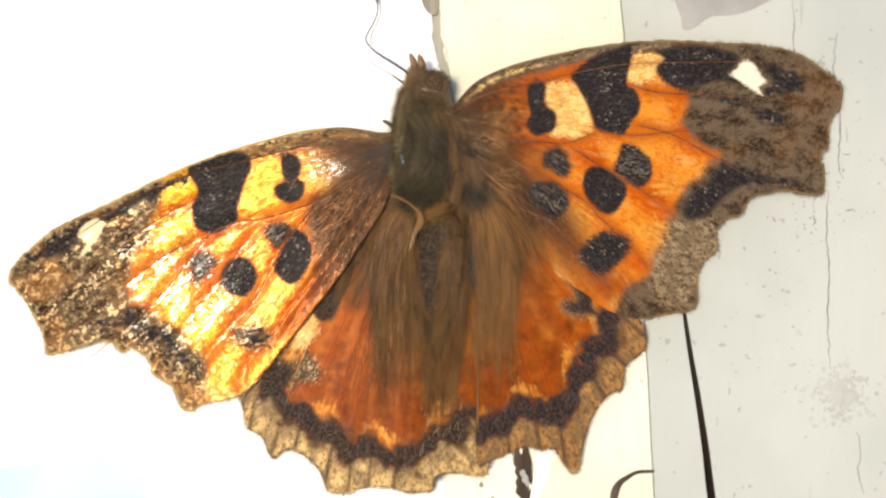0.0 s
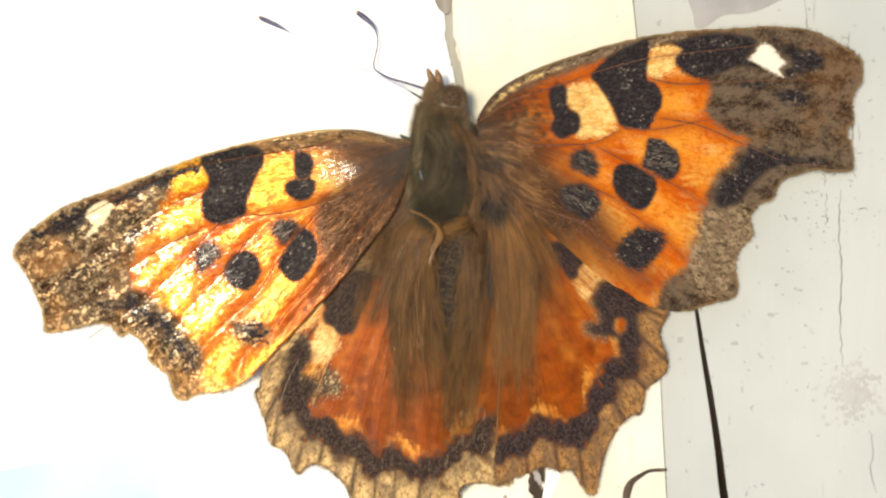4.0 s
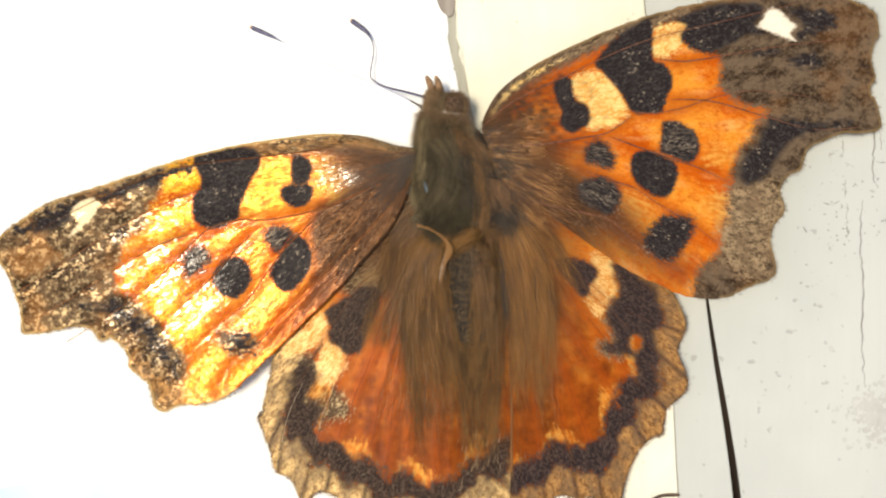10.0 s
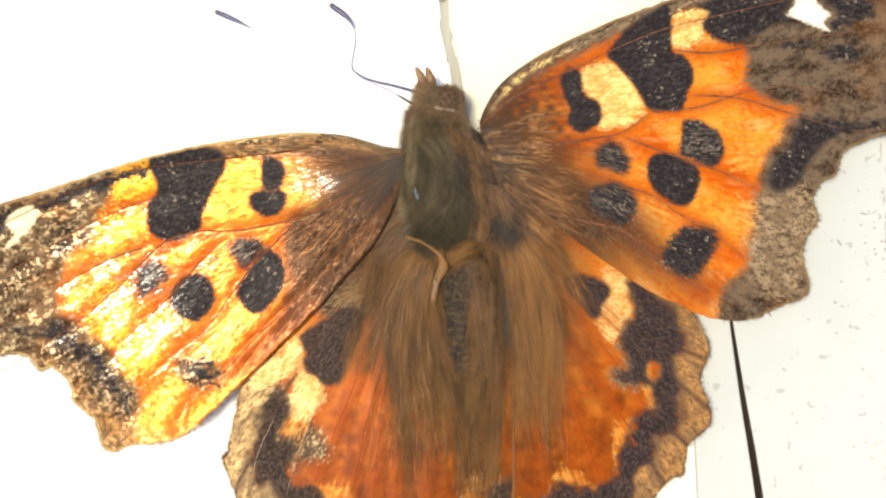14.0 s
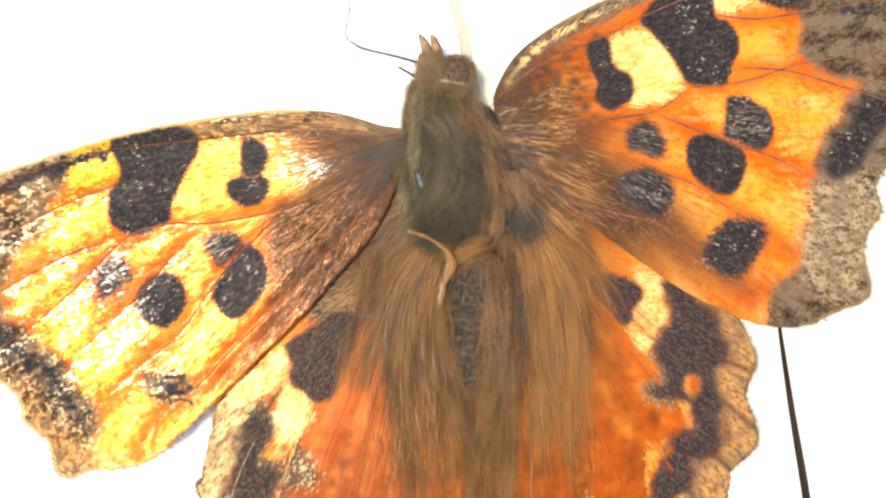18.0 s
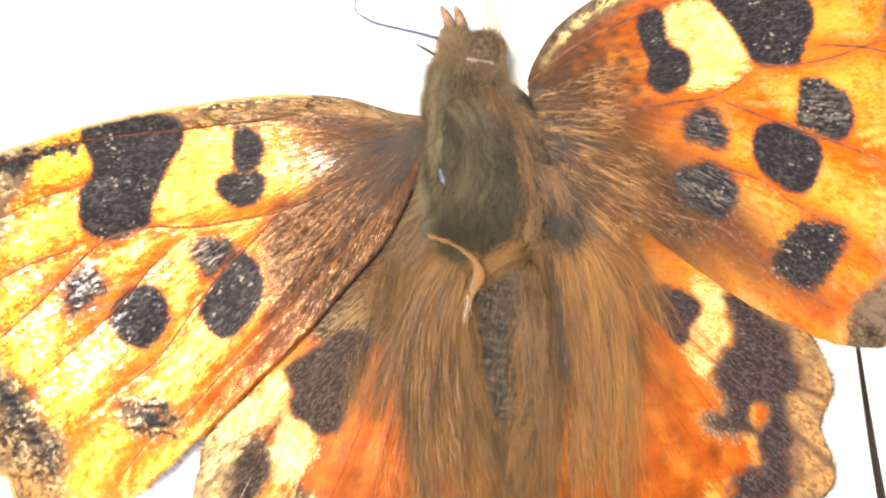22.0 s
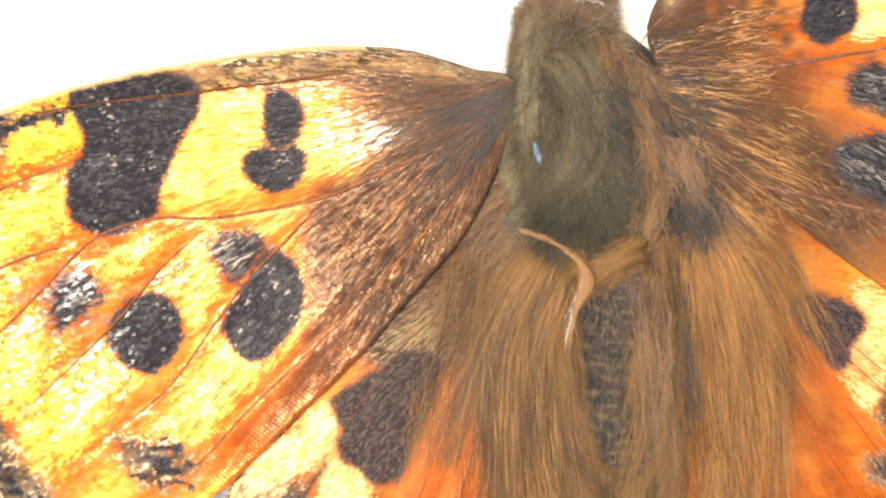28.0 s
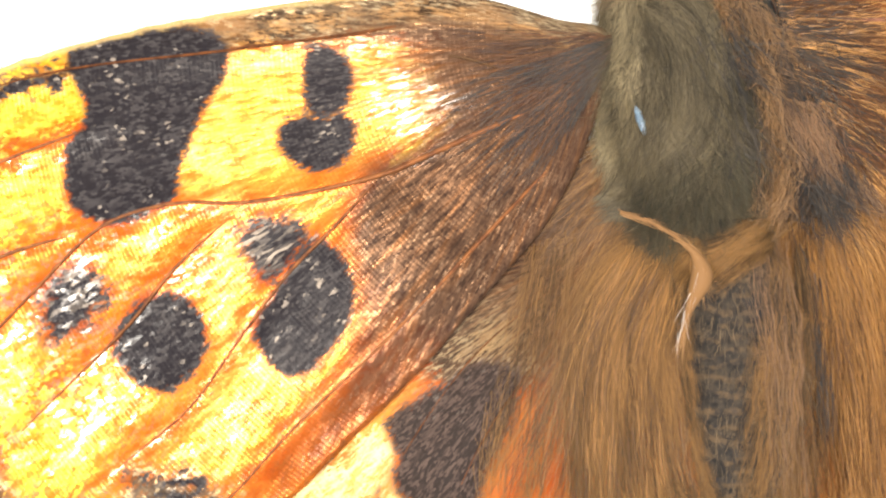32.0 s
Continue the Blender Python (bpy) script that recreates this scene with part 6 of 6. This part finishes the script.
locks("hair", [[(0.48, 3.43), (0.74, 2.26), (1.28, 1.20), (1.72, -0.10), (1.80, -1.52), (1.70, -2.95)], [(1.62, 2.62), (2.22, 1.68), (2.60, 0.38), (2.80, -0.92), (2.88, -1.98), (2.72, -3.06)]], 3200, (0.5, 1.3), (0.009, 0.021), M_CURL, thorax, back(0.25), 0.7, 0.85, 7, 0.25, 63, "curly brown tufts at the wing root", gaps=-0.05, fray=0.16)
locks("hair", [[(0.54, 3.32), (1.62, 2.62), (2.81, 2.04)], [(1.23, 0.72), (2.25, 0.20), (3.44, -0.44)]], 2200, (0.5, 1.4), (0.008, 0.018), M_CURL, thorax, back(0.15), 0.4, 0.6, 6, 0.15, 75, "brown hairs from the thorax over the wing root", (-0.05, 0.9), -0.1, 0.12)
locks("hair", [[(2.25, 0.14), (2.86, -0.92), (3.17, -1.98)], [(4.38, -0.07), (4.88, -1.49), (5.74, -3.08)]], 900, (0.7, 1.8), (0.008, 0.018), M_ROSE, thorax, back(0.2), 0.35, 0.6, 5, 0.15, 64, "rosy brown hair pad at the wing root", gaps=-0.1, fray=0.18)
# shade between thorax and wing, put in as blackish hairs
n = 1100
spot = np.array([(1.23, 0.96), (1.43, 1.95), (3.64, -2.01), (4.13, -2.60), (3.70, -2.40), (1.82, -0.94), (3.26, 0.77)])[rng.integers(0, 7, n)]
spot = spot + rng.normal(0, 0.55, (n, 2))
strands("hair", np.c_[spot, np.minimum(back(0.0)(spot), 6.2) + rng.uniform(-0.1, 0.7, n)], np.c_[rng.normal(0.3, 0.5, n), rng.normal(-1.0, 0.4, n), rng.uniform(0.0, 0.2, n)], rng.uniform(0.6, 1.5, n), rng.uniform(0.010, 0.022, n), M_SHADE, thorax, 0.1, 0.6, 0.15, 51, "blackish hairs for the shade between thorax and wing")
ROOTS = [[(2.43, 3.34), (3.96, 3.82), (5.61, 4.31)], [(2.69, 2.39), (4.22, 2.47), (5.99, 2.66)], [(2.94, 1.57), (4.72, 1.23), (6.85, 0.78)], [(3.19, 0.74), (4.98, -0.18), (7.36, -1.34)], [(3.56, -0.20), (4.65, -1.61), (5.98, -3.02)]]
shift = np.array(REST.xy) - np.array(RFB)
on_wing = [[(x + shift[0], y + shift[1]) for x, y in g] for g in ROOTS]
flat = lambda p: wing_z(p[:, 0] + RFB[0]) + 0.02
locks("hair", on_wing, 5600, (0.6, 1.9), (0.006, 0.013), M_AMBER, right_forewing, flat, 0.10, 0.2, 30, 0.04, 65, "brown hairs at the wing base", (-0.1, 1.5), -0.15, 0.08, 1.0, 0.015, 1.3)
# these dark hairs stand for the shaded gaps near the wing root
locks("hair", on_wing, 3400, (0.4, 1.3), (0.010, 0.022), M_SHADE, right_forewing, flat, 0.16, 0.3, 24, 0.05, 72, "blackish hairs that darken the wing base", (-0.1, 0.8), -0.05, 0.08, 1.0, 0.02, 1.8)
locks("hair", on_wing, 3300, (0.3, 1.3), (0.008, 0.016), M_SPARK, right_forewing, flat, 0.20, 0.35, 40, 0.03, 66, "bunches of golden scales at the wing base", (-0.05, 1.5), 0.03, 0.06, 1.0, 0.012, 1.4)
locks("hair", [[(-0.43, -3.55), (-1.61, -3.75), (-2.61, -4.89), (-3.07, -6.57), (-3.04, -8.73), (-2.83, -10.83)], [(-0.00, -4.03), (-0.89, -4.75), (-1.46, -5.95), (-1.50, -7.75), (-1.42, -9.18), (-1.28, -10.80)], [(0.12, -4.26), (-0.14, -5.22), (-0.26, -6.89), (-0.10, -8.09), (-0.01, -9.41), (0.15, -10.78)]], 10000, (0.8, 4.2), (0.006, 0.013), M_MOSS, abdomen, back(-0.65), 0.45, 0.18, 17, 0.10, 67, "brown hair curtain beside the abdomen", (-0.08, 1.9), -0.22, 0.07, stray=0.10, fade=2.1)
locks("hair", [[(1.82, -2.93), (1.24, -3.42), (0.53, -3.78), (-0.06, -3.91)], [(3.37, -3.15), (2.43, -3.88), (1.49, -4.48), (0.67, -5.21)]], 3600, (0.6, 1.6), (0.007, 0.015), M_MOSS, abdomen, back(-0.4), 0.35, 0.5, 10, 0.12, 68, "brown hair behind the thorax", (0.0, 0.8), -0.2, 0.12)
locks("hair", [[(1.72, -3.65), (1.68, -5.32), (2.01, -6.98), (2.15, -8.66), (2.42, -10.75)], [(3.20, -3.87), (3.11, -5.30), (3.31, -6.97), (3.58, -8.64), (3.85, -10.73)]], 350, (1.0, 4.0), (0.007, 0.014), M_ROSE, abdomen, back(-0.2), 0.3, 0.5, 6, 0.10, 69, "rosy brown hair over the abdomen", (-0.05, 1.0), -0.2, 0.12)
locks("hair", [[(3.55, -3.39), (4.00, -5.29), (4.30, -6.96), (4.48, -8.63), (4.55, -10.72)], [(4.32, -3.38), (4.83, -5.28), (5.16, -6.94), (5.48, -8.61), (5.76, -10.71)], [(4.95, -3.37), (5.75, -5.02), (6.20, -6.69), (6.45, -8.59), (6.55, -10.69)], [(5.60, -3.83), (6.45, -5.25), (7.05, -6.90), (7.35, -8.80), (7.45, -10.90)]], 7500, (1.0, 4.6), (0.006, 0.014), M_STRAW, abdomen, back(-0.4), 0.55, 0.40, 22, 0.12, 70, "parted straw gold hair beside the abdomen", (-0.08, 1.8), -0.10, 0.06, 1.5, 0.11, 2.2)
locks("hair", [[(-4.15, -4.17), (-4.70, -6.74), (-5.27, -9.31), (-5.65, -11.36)], [(-2.88, -3.76), (-3.16, -6.71), (-3.37, -9.79), (-3.70, -11.85)]], 800, (0.8, 2.4), (0.007, 0.015), M_MOSS, abdomen, back(-0.6), 0.25, 0.5, 9, 0.10, 74, "brown hairs over the hindwing base", (-0.05, 0.9), -0.15, 0.14)
locks("hair", [[(2.1, -4.4), (1.8, -7.0), (1.5, -10.0), (1.4, -13.0)], [(3.0, -4.4), (2.9, -7.0), (2.4, -10.5), (1.6, -13.6)], [(3.8, -5.0), (3.9, -8.0), (3.4, -11.0), (2.2, -14.4)]], 2600, (0.8, 2.4), (0.005, 0.012), M_MOSS, abdomen, back(-0.3), 0.25, 0.12, 14, 0.08, 91, "brown hair swept over the flank of the abdomen", (-0.05, 0.95), -0.02, 0.10, 1.0, 0.12)
locks("hair", [[(3.8, -2.2), (5.3, -3.8), (6.5, -5.8), (7.2, -8.0)], [(5.0, -1.6), (6.8, -3.0), (8.2, -4.8), (9.2, -6.6)]], 1700, (0.8, 2.6), (0.006, 0.013), M_STRAW, abdomen, back(-0.35), 0.4, 0.35, 14, 0.08, 99, "straw gold hair under the forewing root", (-0.05, 1.1), -0.3, 0.08, 1.0, 0.06, 1.6)
locks("hair", [[(-0.6, -10.5), (0.4, -13.0), (1.0, -15.5), (1.2, -18.5)], [(2.2, -11.5), (2.2, -13.5), (2.3, -16.0), (2.5, -19.0)], [(4.2, -9.0), (4.0, -12.0), (3.7, -15.0), (3.6, -18.5)]], 3600, (0.8, 3.0), (0.006, 0.013), M_MOSS, abdomen, back(-0.5), 0.2, 0.2, 16, 0.06, 100, "thin brown hair behind the abdomen", (-0.05, 0.95), -0.4, 0.06, 1.0, 0.05, 1.5)
locks("hair", [[(-1.5, -4.0), (-3.0, -6.5), (-3.6, -9.5), (-3.9, -12.0)], [(0.0, -4.6), (-0.6, -7.0), (-0.6, -9.5), (-0.2, -12.0)]], 700, (0.8, 2.6), (0.004, 0.009), M_SPARK, abdomen, back(-0.3), 0.5, 0.1, 12, 0.04, 97, "single golden hairs put in as glints over the curtain", (0.0, 1.6), -0.9, 0.08, 1.0, 0.05, 1.6)
locks("hair", [[(3.6, -2.6), (4.2, -5.2), (4.5, -8.0), (4.7, -11.0)], [(5.4, -3.2), (6.6, -5.2), (7.2, -8.0), (7.5, -11.0)]], 800, (0.8, 2.8), (0.004, 0.009), M_SPARK, abdomen, back(-0.1), 0.5, 0.1, 12, 0.04, 98, "single golden hairs put in as glints over the curtain", (0.0, 1.5), -0.9, 0.08, 1.2, 0.05, 1.8)
# dark strands in place of the shaded gap beside the abdomen
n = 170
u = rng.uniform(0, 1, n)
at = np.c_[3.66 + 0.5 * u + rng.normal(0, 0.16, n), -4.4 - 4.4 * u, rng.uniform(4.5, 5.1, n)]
strands("hair", at, np.c_[rng.normal(0.1, 0.05, n), -np.ones(n), np.zeros(n)], rng.uniform(0.6, 1.4, n), rng.uniform(0.010, 0.020, n), M_SHADE, abdomen, 0.05, 0.6, 0.05, 94, "dark strands for the shade in the parting beside the abdomen")
locks("hair", [[(-0.75, -6.8), (-0.60, -8.7), (-0.25, -10.7), (0.40, -12.7), (1.30, -14.0)], [(0.05, -6.8), (0.12, -8.6), (0.40, -10.6), (0.90, -12.5), (1.60, -13.7)]], 420, (0.5, 1.8), (0.006, 0.013), M_CURL, abdomen, back(-0.5), 0.15, 0.2, 6, 0.14, 95, "pale brown ridge of hair along the abdomen", (-0.05, 0.8), -0.5, 0.35)
n = 46
at = np.c_[rng.uniform(2.6, 5.6, n), rng.uniform(-18.6, -13.6, n)]
strands("hair", np.c_[at, wing_z(at[:, 0] + LHB[0], -0.7) + 0.35], np.c_[0.28 + rng.normal(0, 0.12, n), np.ones(n), np.full(n, 0.1)], rng.uniform(0.3, 1.1, n), rng.uniform(0.012, 0.022, n), M_BRIGHT, left_hindwing, 0.1, 0.6, 0.05, 93, "sparse glinting hairs")
fold = curve_points([(0.40, -4.3), (0.52, -7.0), (0.66, -9.8), (0.70, -12.6), (0.72, -16.0)], 5)
vs, fs = tube(np.c_[fold, wing_z(fold[:, 0] + RHB[0], -0.60) + 0.10] * MM, np.linspace(0.03, 0.09, len(fold)) * MM, 8)
mesh_object("fold", vs, fs, M_FOLD, right_hindwing, label="pale folded inner edge of the wing")
n = 26
row = curve_points([(-0.36, 4.51), (0.17, 4.45), (0.76, 4.45), (1.21, 4.57)], 8)
at = row[np.linspace(0, len(row) - 1, n).astype(int)]
strands("hair", np.c_[at, rounded(THORAX, at[:, 0], at[:, 1]) + 1.0], np.c_[rng.normal(0, 0.15, n), -np.ones(n), np.zeros(n)], rng.uniform(0.08, 0.18, n), np.full(n, 0.035), M_PALE, thorax, 0.2, 0.6, 0.1, 71, "pale teeth along the collar")
# bluish glint on the thorax, put into the colour of a small raised patch
g3 = curve_points([(-1.50, -0.15), (-1.36, -0.59), (-1.24, -1.00)], 4)
vs, fs = tube(np.c_[g3, back(0)(g3) + 0.16] * MM, 0.12 * np.sin(np.linspace(0.15, 3.0, len(g3))) * MM, 8)
mesh_object("skin_glint", vs, fs, M_SKIN_GLINT, thorax, label="glossy skin patch coloured with its bluish glint")
f3 = curve_points([(-4.44, -0.58), (-3.80, -0.70), (-3.11, -0.94)], 4)
vs, fs = tube(np.c_[f3, wing_z(f3[:, 0] + LFB[0]) + 0.16] * MM, 0.035 * np.sin(np.linspace(0.3, 2.9, len(f3))) * MM, 6)
mesh_object("fibre", vs, fs, M_STRAW, left_forewing, label="loose orange fibre stuck to the wing")
n = 2200
u = rng.uniform(0, 1, n)
side_x = np.where(rng.uniform(0, 1, n) < 0.5, -1.0, 1.15)
at = np.c_[1.45 + 0.4 * u + side_x * (1.6 - 1.1 * u**2) + rng.normal(0, 0.1, n), -3.8 - 9.3 * u, 5.0 - 0.4 * u]
strands("hair", at, np.c_[0.10 - 0.25 * side_x * u, -np.ones(n), rng.normal(0, 0.1, n)], rng.uniform(1.2, 2.6, n), rng.uniform(0.007, 0.015, n), M_MOSS, abdomen, 0.1, 0.9, 0.06, 53, "pale hair fringe along the abdomen")

wing_hairs(left_hindwing, LHB, -0.70, 1500, (2.2, 4.5), -150, -100, 1.0, 5.0, 1.0, 2.6, M_GOLD, 48, rise=0.2, curl=0.2, label="curled golden hairs at the wing base", width=(0.014, 0.03))
TUFT = curve_points([(-1.97, -3.08), (-1.13, -3.34), (-0.38, -3.78), (0.08, -4.23), (0.23, -4.76), (0.02, -5.36), (-0.17, -5.96), (-0.29, -6.64)], 6)
t3 = np.c_[TUFT, 6.2 - 0.3 * np.linspace(0, 1, len(TUFT)) ** 2]
u = np.linspace(0, 1, len(TUFT))
vs, fs = tube(t3 * MM, (0.04 + 0.26 * np.exp(-(((u - 0.58) / 0.17) ** 2))) * MM, 10)
tuft = mesh_object("tuft", vs, fs, M_TUFT, butterfly, label="curled pale orange tuft behind the thorax")
pick = rng.integers(0, len(t3) - 2, 180)
slim = np.where(rng.uniform(0, 1, 180) < 0.5, 0.3, 1.0)[:, None]
strands("hair", t3[pick] + rng.normal(0, 0.07, (180, 3)) * slim, (t3[pick + 1] - t3[pick]) + rng.normal(0, 0.02, (180, 3)), rng.uniform(0.4, 0.9, 180), rng.uniform(0.012, 0.025, 180), M_TUFT, tuft, 0.0, 0.5, 0.1, 47)
pick = rng.integers(int(len(t3) * 0.5), len(t3) - 2, 24)
strands("hair", t3[pick] + np.array((-0.12, 0, 0.12)) + rng.normal(0, 0.05, (24, 3)), (t3[pick + 1] - t3[pick]) + rng.normal(0, 0.02, (24, 3)), rng.uniform(0.3, 0.8, 24), rng.uniform(0.010, 0.018, 24), M_PALE, tuft, 0.0, 0.5, 0.1, 73, "whitish hairs at the tuft's end")


def motions():
    """The butterfly shifts back and spreads its wings in the first six seconds, then rests."""
    times = [0, 0.5, 1, 1.5, 2, 2.2, 2.4, 3, 3.5, 5.6, 32]

    def rest(rows):
        return rows + [(t, 0, 0, 0) for t in times[-2:]]

    body = rest([(0, -0.59, 1.33, -3.9), (0.5, -0.75, 1.51, -5.2), (1, -0.40, 1.49, -5.2), (1.5, -0.20, 1.32, -6.4), (2, -0.97, 1.17, -6.7), (2.2, -1.15, 1.15, -6.7), (2.4, -0.04, 0.28, -5.0), (3, -0.21, 0.26, -2.9), (3.5, -0.26, 0.22, -4.1)])
    fore_r = rest([(0, -0.99, 0.82, -12.4), (0.5, -0.79, 0.86, -14.9), (1, -0.39, 0.81, -15.0), (1.5, -0.23, 0.60, -15.3), (2, -0.89, 0.44, -14.9), (2.2, -1.09, 0.42, -14.8), (2.4, -0.02, -0.03, -11.2), (3, -0.13, -0.09, -8.6), (3.5, -0.20, -0.13, -9.0)])
    fore_l = rest([(0, -0.31, 0.73, 7.0), (0.5, -0.66, 1.12, 6.3), (1, -0.33, 1.19, 6.1), (1.5, -0.11, 1.06, 6.1), (2, -0.89, 0.87, 6.1), (2.2, -1.09, 0.86, 6.1), (2.4, -0.05, 0.32, 3.8), (3, -0.14, 0.20, 2.4), (3.5, -0.22, 0.18, 2.7)])
    hind_r = rest([(0, -0.9, 1.94, -1.0), (0.5, -0.49, 2.03, -2.8), (1, -0.01, 1.98, -3.7), (1.5, 0.21, 1.88, -5.3), (2, -0.53, 1.64, -5.5), (2.2, -0.73, 1.62, -5.5), (2.4, 0.18, 0.80, -3.4), (3, 0.02, 0.53, -1.8), (3.5, -0.01, 0.56, -3.0)])
    hind_l = rest([(0, -0.8, 1.09, -3.0), (0.5, -1.2, 1.29, -3.4), (1, -0.95, 1.37, -3.2), (1.5, -0.85, 1.27, -3.8), (2, -1.7, 1.06, -3.9), (2.2, -1.9, 1.04, -3.9), (2.4, -0.55, 0.43, -2.4), (3, -0.55, 0.25, -0.5), (3.5, -0.60, 0.19, -1.5)])
    thing = {t: pose((REST.x + x) * MM, (REST.y + y) * MM, SIT * MM, 0, 0, r) for t, x, y, r in body}
    walk(butterfly, [(t, thing[t]) for t in times])

    def part_rows(base, moves, droop=0.0):
        return [(t, thing[t].inverted() @ pose((base[0] + x) * MM, (base[1] + y) * MM, SIT * MM, 0, droop * min(1, abs(r) / 13), r)) for t, x, y, r in moves]

    walk(right_forewing, part_rows(RFB, fore_r, 1.1))
    walk(left_forewing, part_rows(LFB, fore_l))
    walk(right_hindwing, part_rows(RHB, hind_r))
    walk(left_hindwing, part_rows(LHB, hind_l))

    def feeler(ob, hinge, turns):
        walk(ob, [(t, pose((hinge[0] - REST.x) * MM, (hinge[1] - REST.y) * MM, 4.3 * MM, 0, lift, r)) for t, r, lift in turns])

    feeler(antenna_a, HINGE_A, [(0, -14, 0), (1.4, -14, 0), (1.7, -34, 0), (1.9, -58, 0), (2.15, -58, 0), (2.35, -8, 0), (2.6, 2, 0), (5.6, 0, 0), (32, 0, 0)])
    feeler(antenna_b, HINGE_B, [(0, 3, 36), (1.4, 3, 36), (2.15, 3, 36), (2.35, 4, 0), (5.6, 0, 0), (32, 0, 0)])


motions()
